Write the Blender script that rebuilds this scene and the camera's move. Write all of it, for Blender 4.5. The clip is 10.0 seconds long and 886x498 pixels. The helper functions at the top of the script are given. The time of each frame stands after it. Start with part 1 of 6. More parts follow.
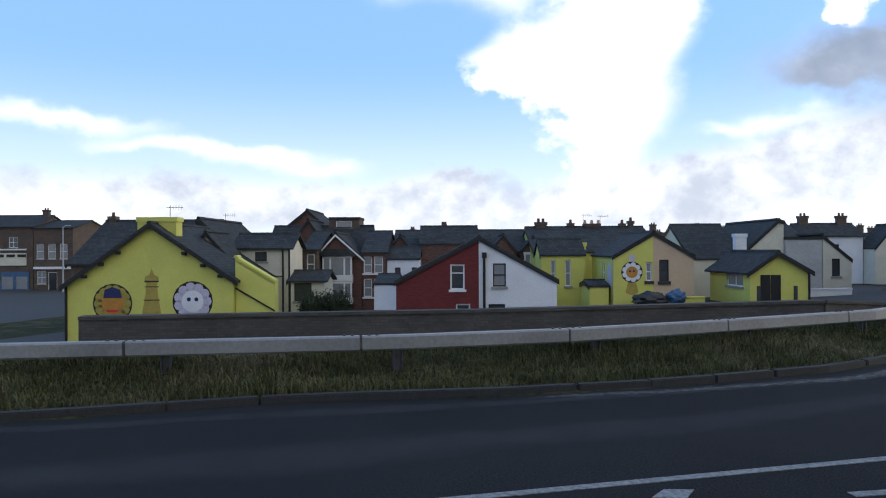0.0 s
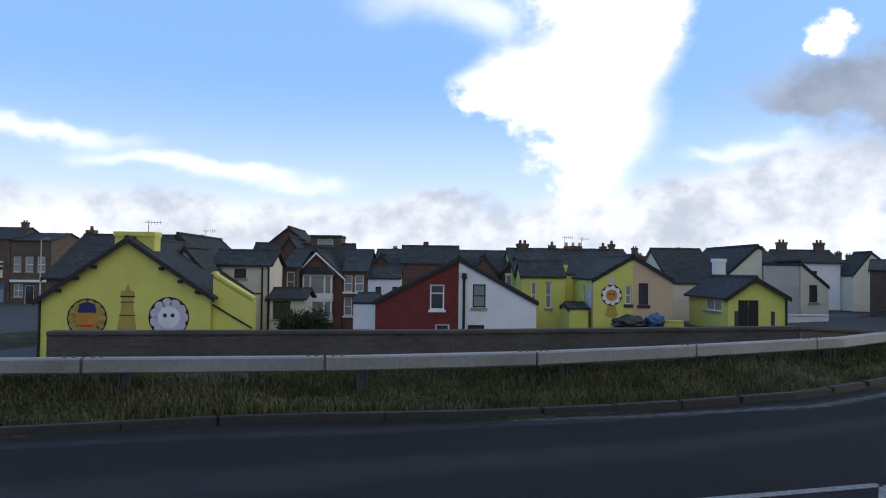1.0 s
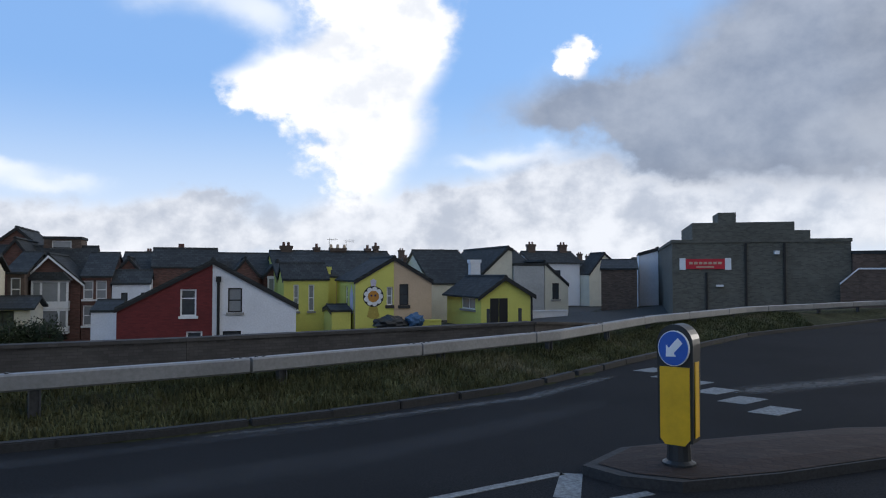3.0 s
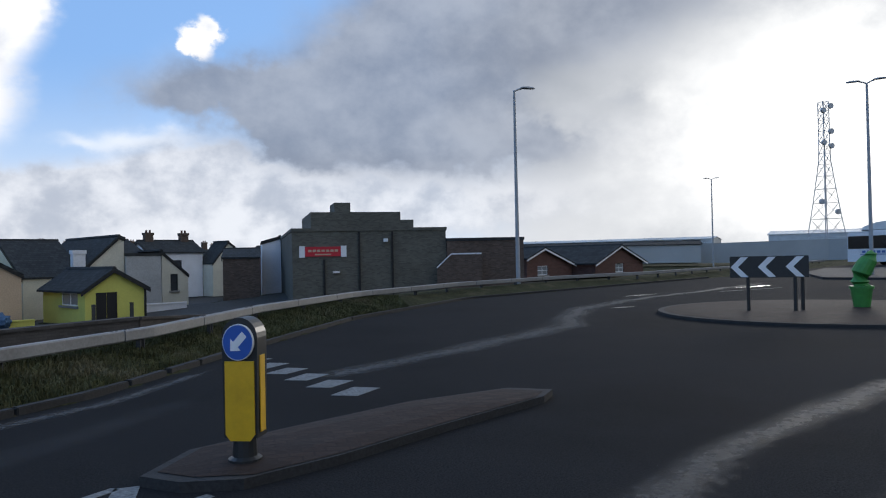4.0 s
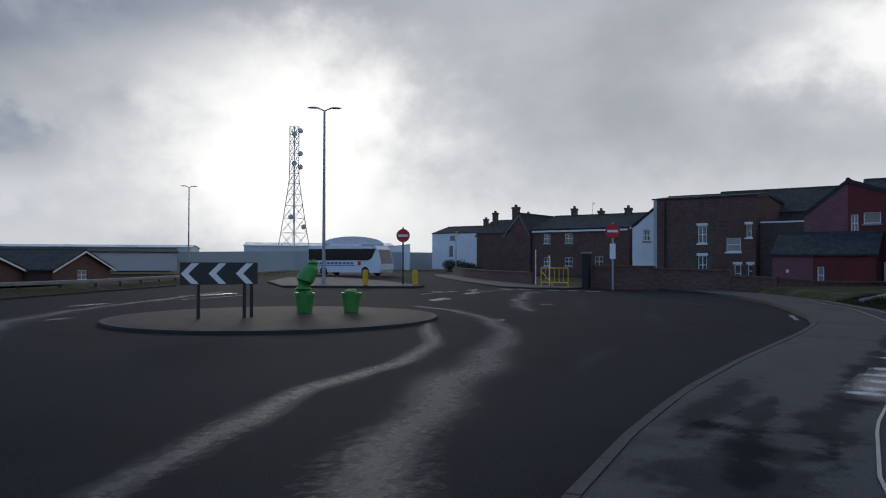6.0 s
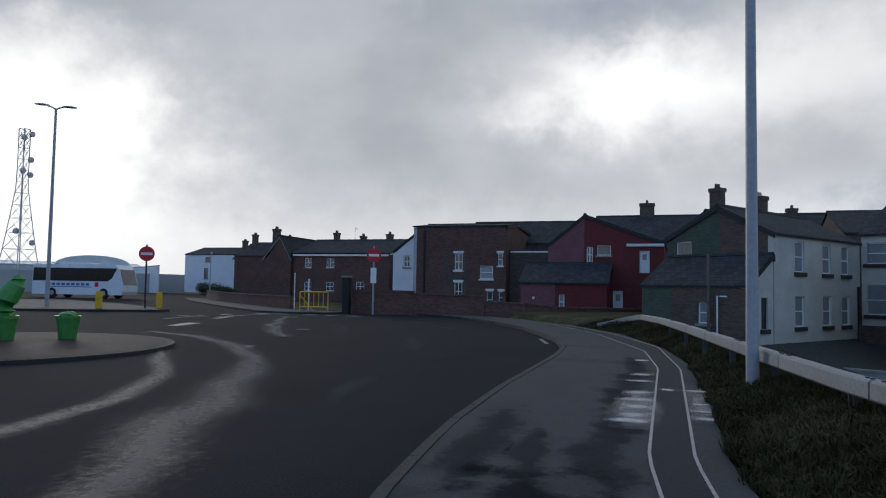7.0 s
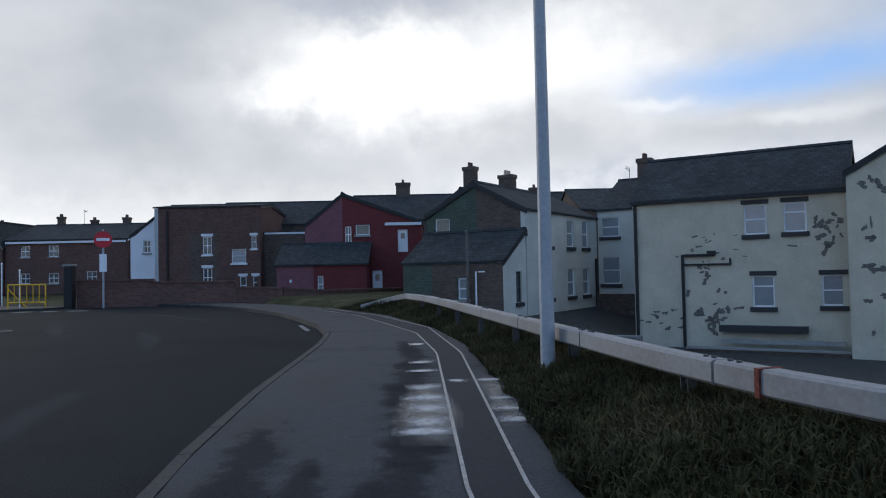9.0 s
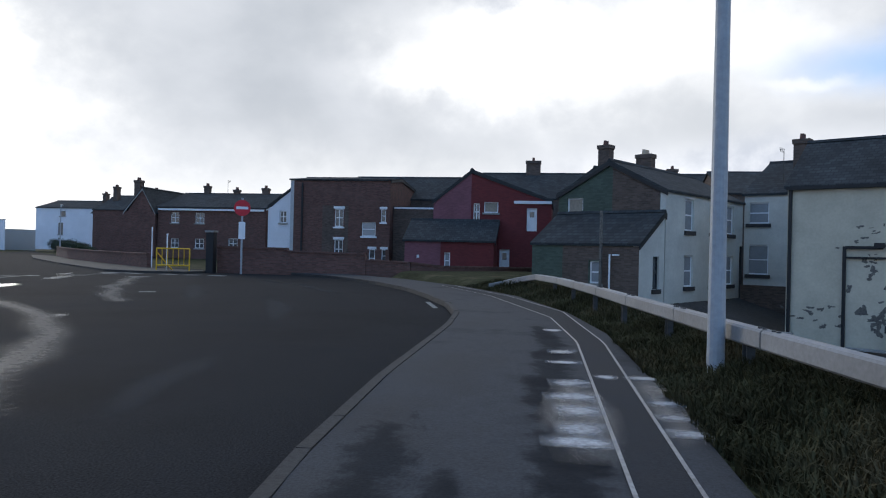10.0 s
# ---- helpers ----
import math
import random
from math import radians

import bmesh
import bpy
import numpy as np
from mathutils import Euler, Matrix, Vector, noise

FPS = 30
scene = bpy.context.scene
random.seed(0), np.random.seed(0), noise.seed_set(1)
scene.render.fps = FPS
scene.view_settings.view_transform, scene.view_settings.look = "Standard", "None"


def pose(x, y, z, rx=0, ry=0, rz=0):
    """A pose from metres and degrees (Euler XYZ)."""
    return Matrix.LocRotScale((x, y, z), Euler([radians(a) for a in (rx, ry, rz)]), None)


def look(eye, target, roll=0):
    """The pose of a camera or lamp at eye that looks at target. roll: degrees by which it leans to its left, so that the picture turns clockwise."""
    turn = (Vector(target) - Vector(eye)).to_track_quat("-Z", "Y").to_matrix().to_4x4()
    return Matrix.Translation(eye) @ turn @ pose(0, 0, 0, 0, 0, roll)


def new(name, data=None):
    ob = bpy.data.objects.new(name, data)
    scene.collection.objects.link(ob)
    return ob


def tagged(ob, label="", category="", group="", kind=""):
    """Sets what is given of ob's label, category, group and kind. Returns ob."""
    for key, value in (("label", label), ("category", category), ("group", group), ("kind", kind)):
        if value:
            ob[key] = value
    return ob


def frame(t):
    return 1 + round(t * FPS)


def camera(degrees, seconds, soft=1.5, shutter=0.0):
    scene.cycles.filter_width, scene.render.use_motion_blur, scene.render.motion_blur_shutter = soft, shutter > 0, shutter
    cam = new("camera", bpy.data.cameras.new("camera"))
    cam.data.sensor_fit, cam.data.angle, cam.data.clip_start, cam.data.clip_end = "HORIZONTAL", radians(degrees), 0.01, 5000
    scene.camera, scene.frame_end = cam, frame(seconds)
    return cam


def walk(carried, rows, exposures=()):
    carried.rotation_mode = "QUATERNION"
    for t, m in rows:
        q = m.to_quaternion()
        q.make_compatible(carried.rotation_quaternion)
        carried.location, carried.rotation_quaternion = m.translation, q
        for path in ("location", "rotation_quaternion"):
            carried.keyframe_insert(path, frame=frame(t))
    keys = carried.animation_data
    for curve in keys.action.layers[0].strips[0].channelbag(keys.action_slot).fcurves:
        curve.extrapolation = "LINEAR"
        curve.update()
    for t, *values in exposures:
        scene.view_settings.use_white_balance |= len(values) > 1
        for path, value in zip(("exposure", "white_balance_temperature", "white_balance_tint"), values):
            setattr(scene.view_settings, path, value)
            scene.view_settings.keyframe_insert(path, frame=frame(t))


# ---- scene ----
from mathutils.geometry import delaunay_2d_cdt

cam = camera(62.2, 10.0, soft=1.1, shutter=0.03)
PATH = [
    (0, (-0.167, -1.007, 1.659), (-1.238, 0.681, 1.661), -0.3),
    (0.5, (-0.084, -0.930, 1.669), (-1.1210, 0.7798, 1.7050), -0.1),
    (1, (-0.018, -0.855, 1.672), (-1.0525, 0.8557, 1.7281), 0.7),
    (1.5, (0.009, -0.733, 1.668), (-0.9359, 1.0286, 1.7321), -1.0),
    (2, (-0.007, -0.536, 1.695), (-0.7746, 1.3085, 1.7882), -0.3),
    (2.2, (0.042, -0.406, 1.665), (-0.6562, 1.4652, 1.7699), -0.4),
    (3.3, (0.565, 0.057, 1.618), (0.318, 2.041, 1.663), -0.4),
    (3.5, (0.661, 0.168, 1.604), (0.638, 2.168, 1.634), -1.0),
    (4, (0.921, 0.111, 1.659), (1.43, 2.045, 1.683), -1.2),
    (4.5, (1.346, 0.3, 1.623), (2.248, 2.084, 1.646), 0.5),
    (5, (1.706, 0.461, 1.621), (2.849, 2.102, 1.611), -1.2),
    (5.5, (1.896, 0.491, 1.623), (3.317, 1.899, 1.623), -1.9),
    (5.7, (2.006, 0.606, 1.599), (3.515, 1.919, 1.618), -0.7),
    (6.8, (3.391, 1.294, 1.474), (5.236, 2.064, 1.548), 0.3),
    (7, (3.584, 1.35, 1.449), (5.483, 1.967, 1.56), 1.0),
    (7.5, (4.256, 1.426, 1.424), (6.22, 1.779, 1.555), -0.0),
    (8, (4.579, 1.592, 1.434), (6.574, 1.675, 1.551), -0.2),
    (8.5, (5.105, 1.671, 1.419), (7.102, 1.683, 1.529), -0.1),
    (9, (5.648, 1.781, 1.39), (7.647, 1.751, 1.453), -1.2),
    (9.5, (6.163, 1.899, 1.374), (8.158, 2.035, 1.412), -1.1),
    (10, (6.575, 2.039, 1.374), (8.551, 2.347, 1.38), 1.3),
]
EXPOSURES = [(0.0, 0.54), (1.0, 0.39), (2.0, 0.35), (3.3, 0.16), (4.5, 0.11), (5.5, -0.18), (7.0, -0.05), (8.0, 0.13), (9.0, 0.3), (10.0, 0.45)]
walk(cam, [(t, look(eye, target, roll)) for t, eye, target, roll in PATH], EXPOSURES)

# ---- world, sun ----
SUN_AZ, SUN_EL = 44.0, 10.0
world = bpy.data.worlds.new("sky")
scene.world = world
world.use_nodes = True
wt = world.node_tree
wt.nodes.clear()


def wn(kind, **kw):
    n = wt.nodes.new(kind)
    for k, v in kw.items():
        n.inputs[k].default_value = v
    return n


def wmath(op, a, b=0.0, c=None):
    n = wt.nodes.new("ShaderNodeMath")
    n.operation = op
    for i, v in enumerate((a, b) if c is None else (a, b, c)):
        if isinstance(v, (int, float)):
            n.inputs[i].default_value = v
        else:
            wt.links.new(v, n.inputs[i])
    return n.outputs[0]


def wmix(fac, a, b):
    n = wt.nodes.new("ShaderNodeMix")
    n.data_type = "RGBA"
    for sock, v in ((n.inputs[0], fac), (n.inputs[6], a), (n.inputs[7], b)):
        if isinstance(v, (int, float)):
            sock.default_value = v
        elif isinstance(v, tuple):
            sock.default_value = (*v, 1)
        else:
            wt.links.new(v, sock)
    return n.outputs[2]


sky = wt.nodes.new("ShaderNodeTexSky")
sky.sky_type = "NISHITA"
sky.sun_disc = False
sky.sun_elevation, sky.sun_rotation = radians(SUN_EL), radians(SUN_AZ)
sky.air_density, sky.dust_density, sky.ozone_density = 1.0, 0.6, 2.0
way = wt.nodes.new("ShaderNodeTexCoord").outputs["Generated"]
sep = wt.nodes.new("ShaderNodeSeparateXYZ")
wt.links.new(way, sep.inputs[0])
azim = wmath("MULTIPLY", wmath("ARCTAN2", sep.outputs[0], sep.outputs[1]), 180 / math.pi)
elev = wmath("MULTIPLY", wmath("ARCSINE", sep.outputs[2]), 180 / math.pi)


def wnoise(scale, detail, rough, stretch):
    m = wt.nodes.new("ShaderNodeMapping")
    m.inputs["Scale"].default_value = (1, 1, stretch)
    wt.links.new(way, m.inputs[0])
    n = wn("ShaderNodeTexNoise", Scale=scale, Detail=detail, Roughness=rough)
    wt.links.new(m.outputs[0], n.inputs["Vector"])
    return n.outputs["Fac"]


billow = wnoise(4.2, 6.0, 0.5, 1.6)
fine = wnoise(10.0, 7.0, 0.52, 1.4)
crisp = wnoise(24.0, 8.0, 0.58, 1.2)


def centred(x, amount):
    return wmath("MULTIPLY", wmath("SUBTRACT", x, 0.5), amount)


rough_az = wmath("ADD", azim, wmath("ADD", centred(fine, 9), centred(crisp, 3.5)))
rough_el = wmath("ADD", elev, wmath("ADD", centred(fine, 5), centred(crisp, 3)))


soft_az = wmath("ADD", azim, centred(billow, 14))
soft_el = wmath("ADD", elev, wmath("ADD", centred(billow, 4), centred(crisp, 1.2)))


def bank(az, el, waz, wel, amount, soft=False):
    """A bank of cloud round a direction, with a torn or a soft edge."""
    a = wmath("DIVIDE", wmath("SUBTRACT", soft_az if soft else rough_az, az), waz)
    e = wmath("DIVIDE", wmath("SUBTRACT", soft_el if soft else rough_el, el), wel)
    r = wmath("ADD", wmath("MULTIPLY", a, a), wmath("MULTIPLY", e, e))
    return wmath("MULTIPLY", wmath("EXPONENT", wmath("MULTIPLY", r, -1.0)), amount)


def total(rows, soft=False):
    s = 0.0
    for row in rows:
        s = wmath("ADD", s, bank(*row, soft))
    return s


def step(x, lo, hi):
    n = wt.nodes.new("ShaderNodeMapRange")
    n.interpolation_type = "SMOOTHSTEP"
    n.inputs[1].default_value, n.inputs[2].default_value = lo, hi
    wt.links.new(x, n.inputs[0])
    return n.outputs[0]


# azimuth, elevation, half widths and amount of each bank
VEIL = [(-63, 9.2, 4.5, 0.7, 0.8), (-57.5, 8.8, 4.0, 0.6, 0.7), (-53, 7.6, 4.5, 0.6, 0.9), (-47.5, 7.0, 5.0, 0.7, 1.0), (-42.5, 6.0, 4.0, 0.6, 0.7), (-32, 20.5, 5.0, 2.4, 0.75), (-27.5, 18.8, 3.0, 1.6, 0.6),
        (-11, 8.7, 3.0, 0.5, 0.7), (-6.5, 9.3, 3.0, 0.7, 0.8), (-6, 13, 4.0, 3.0, 0.3), (107.5, 12.3, 4.0, 0.5, 0.9), (117.5, 10.4, 5.0, 0.7, 1.0)]
LOW = [(-60, 3.6, 20, 2.2, 0.8), (-38, 2.6, 16, 2.4, 0.95), (-33, 4.7, 2.6, 1.3, 0.7), (-18, 4.4, 5.0, 2.0, 0.9), (-11, 4.9, 3.0, 1.6, 1.0), (-8, 2.5, 14, 3.2, 0.9), (-4, 6.5, 5.0, 2.6, 0.9), (8, 4.5, 18, 3.6, 1.1), (112, 5.5, 26, 3.4, 1.0),
       (75, 60, 60, 30, 0.8), (200, 15, 50, 12, 0.8), (-120, 8, 40, 6, 0.7)]
TOWER = [(-19, 26, 5.0, 6.0, 1.3), (-18.6, 19.2, 4.3, 3.2, 1.3), (-21.0, 15.4, 5.6, 2.4, 1.2), (-26.5, 13.8, 4.4, 1.7, 1.0), (-16.2, 17.6, 2.6, 2.2, 0.9), (-20.4, 11.2, 4.8, 2.8, 1.25), (-20, 8.0, 3.6, 2.4, 0.85), (-3.1, 16.3, 1.2, 1.3, 1.5)]
GREY = [(-2, 12.8, 6.0, 2.2, 1.0), (5, 11.0, 7.0, 2.9, 1.2), (12, 9.8, 8.0, 3.0, 1.3), (20, 8.4, 6.0, 1.6, 1.0), (10, 15.0, 6.0, 3.0, 0.9), (14, 18.5, 7.5, 4.0, 1.1), (24, 17.6, 9.0, 3.2, 1.0), (38, 20.5, 11.0, 3.6, 0.8), (29, 11.3, 1.8, 0.9, 0.4), (16, 13, 6, 3, 0.7),
        (88, 21.5, 12, 2.4, 0.6), (62, 22, 18, 4.5, 0.3)]
veil = step(wmath("ADD", total(VEIL, True), centred(fine, 0.35)), 0.08, 1.0)
lows = step(wmath("ADD", total(LOW), wmath("ADD", centred(fine, 0.7), centred(crisp, 0.3))), 0.2, 0.85)
tower = step(wmath("ADD", total(TOWER), wmath("ADD", centred(fine, 0.5), centred(crisp, 0.35))), 0.22, 0.85)
grey = step(wmath("ADD", total(GREY), wmath("ADD", centred(fine, 0.4), centred(billow, 0.5))), 0.05, 0.95)


def shine(az, el, waz, wel):
    """Light through the cloud round a direction."""
    a = wmath("DIVIDE", wmath("SUBTRACT", wmath("ADD", azim, wmath("ADD", centred(fine, 12), centred(crisp, 5))), az), waz)
    e = wmath("DIVIDE", wmath("SUBTRACT", wmath("ADD", elev, wmath("ADD", centred(billow, 9), centred(crisp, 4))), el), wel)
    return wmath("EXPONENT", wmath("MULTIPLY", wmath("ADD", wmath("MULTIPLY", a, a), wmath("MULTIPLY", e, e)), -1.0))


glow = shine(SUN_AZ - 2, SUN_EL - 1, 8.8, 6.5)
gap = wmath("ADD", shine(85.5, 15.2, 8.0, 3.6), wmath("MULTIPLY", shine(100, 15.5, 10.0, 5.0), 0.6))
low = wmath("ADD", shine(48, 2.0, 28.0, 4.5), wmath("MULTIPLY", shine(95, 4.0, 26.0, 4.0), 0.5))
blue = wn("ShaderNodeVectorMath")
blue.operation = "SCALE"
blue.inputs["Scale"].default_value = 0.15
wt.links.new(sky.outputs[0], blue.inputs[0])
clear = wmix(0.75, blue.outputs[0], (0.245, 0.465, 0.90))
pale = wmix(step(elev, 15.0, -1.0), clear, (0.68, 0.78, 0.92))
puff = wmix(step(wmath("ADD", wmath("MULTIPLY", fine, 0.55), wmath("MULTIPLY", crisp, 0.45)), 0.36, 0.63), (0.45, 0.49, 0.575), (0.80, 0.82, 0.87))
dull = wmix(step(billow, 0.3, 0.7), (0.40, 0.43, 0.475), (0.55, 0.575, 0.62))
bright = wmath("MINIMUM", wmath("ADD", wmath("ADD", glow, gap), wmath("MULTIPLY", low, 0.6)), 1.0)
cover = wmath("MULTIPLY", step(wmath("ADD", azim, centred(fine, 10)), 13.0, 23.0), wmath("SUBTRACT", 1.0, step(wmath("ADD", bank(116, 13.4, 12, 2.2, 0.75, True), bank(130, 20, 12, 7.0, 0.7, True)), 0.1, 1.1)))
air = wmix(wmath("MULTIPLY", veil, 0.8), pale, (0.88, 0.91, 0.96))
air = wmix(cover, air, wmix(bright, dull, (1.08, 1.08, 1.08)))
air = wmix(wmath("MULTIPLY", veil, wmath("MULTIPLY", cover, 0.3)), air, (0.88, 0.91, 0.96))
air = wmix(wmath("MULTIPLY", lows, wmath("SUBTRACT", 0.92, wmath("MULTIPLY", bright, 0.8))), air, puff)
air = wmix(tower, air, wmix(step(wmath("ADD", fine, wmath("MULTIPLY", crisp, 0.4)), 0.52, 0.72), (0.76, 0.79, 0.85), (0.97, 0.97, 0.99)))
air = wmix(wmath("MULTIPLY", grey, 0.92), air, wmix(step(wmath("ADD", wmath("MULTIPLY", billow, 0.7), wmath("MULTIPLY", crisp, 0.3)), 0.36, 0.66), (0.22, 0.26, 0.345), (0.385, 0.425, 0.505)))
air = wmix(wmath("MULTIPLY", glow, 0.9), air, (1.3, 1.29, 1.26))
back = wt.nodes.new("ShaderNodeBackground")
back.inputs["Strength"].default_value = 1.0
wt.links.new(air, back.inputs["Color"])
wo = wt.nodes.new("ShaderNodeOutputWorld")
wt.links.new(back.outputs[0], wo.inputs["Surface"])

sun_lamp = bpy.data.lights.new("sun", "SUN")
sun_lamp.energy, sun_lamp.angle, sun_lamp.color = 0.5, radians(14), (1.0, 0.95, 0.88)
sun = new("sun", sun_lamp)
sun.matrix_world = look((0, 0, 60), Vector((0, 0, 60)) - 10 * Vector((math.sin(radians(SUN_AZ)), math.cos(radians(SUN_AZ)), math.tan(radians(SUN_EL)))))

# ---- materials ----
MATS = {}


def material(name, colour, rough=0.8, grain=30.0, vary=0.12, stain=1.2, stains=0.15, bump=0.15, metal=0.0, second=None, pattern="", size=(0.225, 0.075), joint=None, spec=0.3, seed=0.0):
    """Plain procedural surface: fine grain, broad stains, relief and, for walls and roofs, courses."""
    m = bpy.data.materials.new(name)
    MATS[name] = m
    m.use_nodes = True
    t = m.node_tree
    b = t.nodes["Principled BSDF"]
    co = t.nodes.new("ShaderNodeTexCoord").outputs["Object"]

    def link(a, c):
        t.links.new(a, c)

    def noise_tex(scale, detail):
        n = t.nodes.new("ShaderNodeTexNoise")
        n.inputs["Scale"].default_value, n.inputs["Detail"].default_value, n.inputs["Roughness"].default_value = scale, detail, 0.6
        link(co, n.inputs["Vector"])
        return n.outputs["Fac"]

    def mix(fac, a, c, how="MIX"):
        n = t.nodes.new("ShaderNodeMix")
        n.data_type, n.blend_type = "RGBA", how
        for s, v in ((n.inputs[0], fac), (n.inputs[6], a), (n.inputs[7], c)):
            if isinstance(v, float):
                s.default_value = v
            elif isinstance(v, tuple):
                s.default_value = (*v, 1)
            else:
                link(v, s)
        return n.outputs[2]

    def ramp(fac, lo, hi):
        n = t.nodes.new("ShaderNodeMapRange")
        n.inputs[1].default_value, n.inputs[2].default_value = lo, hi
        link(fac, n.inputs[0])
        return n.outputs[0]

    g, s = noise_tex(grain, 6), noise_tex(stain, 7)
    dark = tuple(c * (1 - 2.2 * vary) for c in colour)
    light = tuple(min(1, c * (1 + 1.4 * vary)) for c in colour)
    col = mix(ramp(g, 0.3, 0.7), dark, light)
    height = g
    if pattern:
        sp = t.nodes.new("ShaderNodeSeparateXYZ")
        link(co, sp.inputs[0])
        cb = t.nodes.new("ShaderNodeCombineXYZ")
        if pattern == "wall":
            ad = t.nodes.new("ShaderNodeMath")
            link(sp.outputs[0], ad.inputs[0])
            link(sp.outputs[1], ad.inputs[1])
            link(ad.outputs[0], cb.inputs[0])
            link(sp.outputs[2], cb.inputs[1])
        elif pattern == "flat":
            link(sp.outputs[0], cb.inputs[0])
            link(sp.outputs[1], cb.inputs[1])
        else:
            link(sp.outputs[0 if pattern == "u" else 1], cb.inputs[0])
            sc = t.nodes.new("ShaderNodeMath")
            sc.operation = "MULTIPLY"
            sc.inputs[1].default_value = 1.6
            link(sp.outputs[2], sc.inputs[0])
            link(sc.outputs[0], cb.inputs[1])
        br = t.nodes.new("ShaderNodeTexBrick")
        br.inputs["Scale"].default_value = 1.0
        br.inputs["Brick Width"].default_value, br.inputs["Row Height"].default_value = size
        br.inputs["Mortar Size"].default_value, br.inputs["Mortar Smooth"].default_value = size[1] * 0.09, 0.3
        br.inputs["Color1"].default_value, br.inputs["Color2"].default_value = (*dark, 1), (*light, 1)
        br.inputs["Mortar"].default_value = (*(joint or tuple(c * 0.5 for c in colour)), 1)
        link(cb.outputs[0], br.inputs["Vector"])
        col = mix(0.75, col, br.outputs["Color"])
    if second:
        col = mix(ramp(s, 0.52, 0.66), col, second)
    col = mix(1.0, col, mix(ramp(s, 0.25, 0.75), (1 - stains,) * 3, (1 + stains * 0.5,) * 3), "MULTIPLY")
    link(col, b.inputs["Base Color"])
    rr = t.nodes.new("ShaderNodeMapRange")
    rr.inputs[3].default_value, rr.inputs[4].default_value = max(0.03, rough - 0.12), min(1, rough + 0.12)
    link(s, rr.inputs[0])
    link(rr.outputs[0], b.inputs["Roughness"])
    b.inputs["Metallic"].default_value = metal
    b.inputs["Specular IOR Level"].default_value = spec
    if bump:
        bp = t.nodes.new("ShaderNodeBump")
        bp.inputs["Strength"].default_value, bp.inputs["Distance"].default_value = bump, 0.02
        link(height, bp.inputs["Height"])
        link(bp.outputs[0], b.inputs["Normal"])
    return m


M = material
asphalt = M("asphalt", (0.0295, 0.0303, 0.0322), 0.95, 60, 0.3, 0.22, 0.5, 0.3, second=(0.0182, 0.0192, 0.021), spec=0.04)
pave = M("pavement_tarmac", (0.050, 0.0545, 0.061), 0.8, 45, 0.15, 0.8, 0.45, 0.2, second=(0.022, 0.024, 0.028), spec=0.18)
trench = M("trench_tarmac", (0.026, 0.029, 0.034), 0.78, 50, 0.15, 0.8, 0.3, 0.2, spec=0.15)
kerbst = M("kerb_concrete", (0.036, 0.036, 0.0365), 0.8, 30, 0.15, 2.0, 0.3, 0.2)
verge = M("verge_grass_soil", (0.052, 0.055, 0.026), 1.0, 14, 0.4, 0.9, 0.5, 0.6, second=(0.075, 0.062, 0.038), spec=0.05)
earth = M("town_ground_tarmac", (0.052, 0.049, 0.045), 0.85, 6, 0.2, 0.2, 0.3, 0.3)
blade_m = M("rough_brown_grass", (0.060, 0.056, 0.027), 0.9, 3, 0.3, 0.8, 0.45, 0.0, second=(0.082, 0.064, 0.034), spec=0.05)
# greener than the near grass, and lightened to paint the glare over it
turf_m = M("green_turf_glare_blades", (0.105, 0.108, 0.052), 0.9, 3, 0.25, 0.6, 0.35, 0.0, second=(0.14, 0.125, 0.075), spec=0.05)
leaf_m = M("bush_leaves", (0.035, 0.05, 0.022), 0.7, 4, 0.3, 1.0, 0.3, 0.0)
paint_w = M("road_paint", (0.23, 0.24, 0.24), 0.7, 25, 0.25, 5.0, 0.5, 0.2, second=(0.12, 0.125, 0.13))
# dark bitumen coloured pale to carry the glint of its wet edges
seal_m = M("bitumen_seal_glint", (0.22, 0.23, 0.24), 0.35, 25, 0.25, 3.0, 0.5, 0.2, spec=0.5)
rail_m = M("barrier_galvanised", (0.24, 0.24, 0.24), 0.6, 20, 0.08, 0.9, 0.3, 0.08, spec=0.5)
rust_m = M("rusty_band", (0.20, 0.055, 0.035), 0.85, 30, 0.3, 6, 0.4, 0.3)
post_m = M("dark_steel_post", (0.06, 0.062, 0.065), 0.6, 20, 0.15, 2, 0.2, 0.1)
lamp_m = M("lamp_column_steel", (0.34, 0.36, 0.38), 0.5, 15, 0.06, 1.0, 0.15, 0.05, spec=0.5)
yellow_r = M("yellow_render", (0.62, 0.60, 0.15), 0.88, 14, 0.03, 0.7, 0.12, 0.04)
peach_r = M("peach_render", (0.56, 0.42, 0.29), 0.85, 14, 0.07, 0.7, 0.15, 0.15)
cream_r = M("cream_render", (0.64, 0.61, 0.50), 0.85, 12, 0.06, 0.8, 0.15, 0.2)
white_r = M("white_render", (0.74, 0.75, 0.78), 0.85, 12, 0.05, 0.7, 0.12, 0.15)
grey_r = M("grey_render", (0.44, 0.45, 0.45), 0.88, 12, 0.08, 0.7, 0.2, 0.15)
old_cream = M("peeling_cream_render", (0.53, 0.48, 0.37), 0.9, 9, 0.03, 0.9, 0.2, 0.04)
old_white = M("weathered_white_render", (0.56, 0.55, 0.49), 0.9, 9, 0.03, 0.8, 0.2, 0.04)
bare = M("bare_patch", (0.17, 0.155, 0.135), 0.95, 25, 0.25, 5, 0.3, 0.3)
red_p = M("red_painted_brick", (0.155, 0.027, 0.027), 0.7, 20, 0.1, 0.8, 0.2, 0.15, pattern="wall", joint=(0.13, 0.03, 0.03))
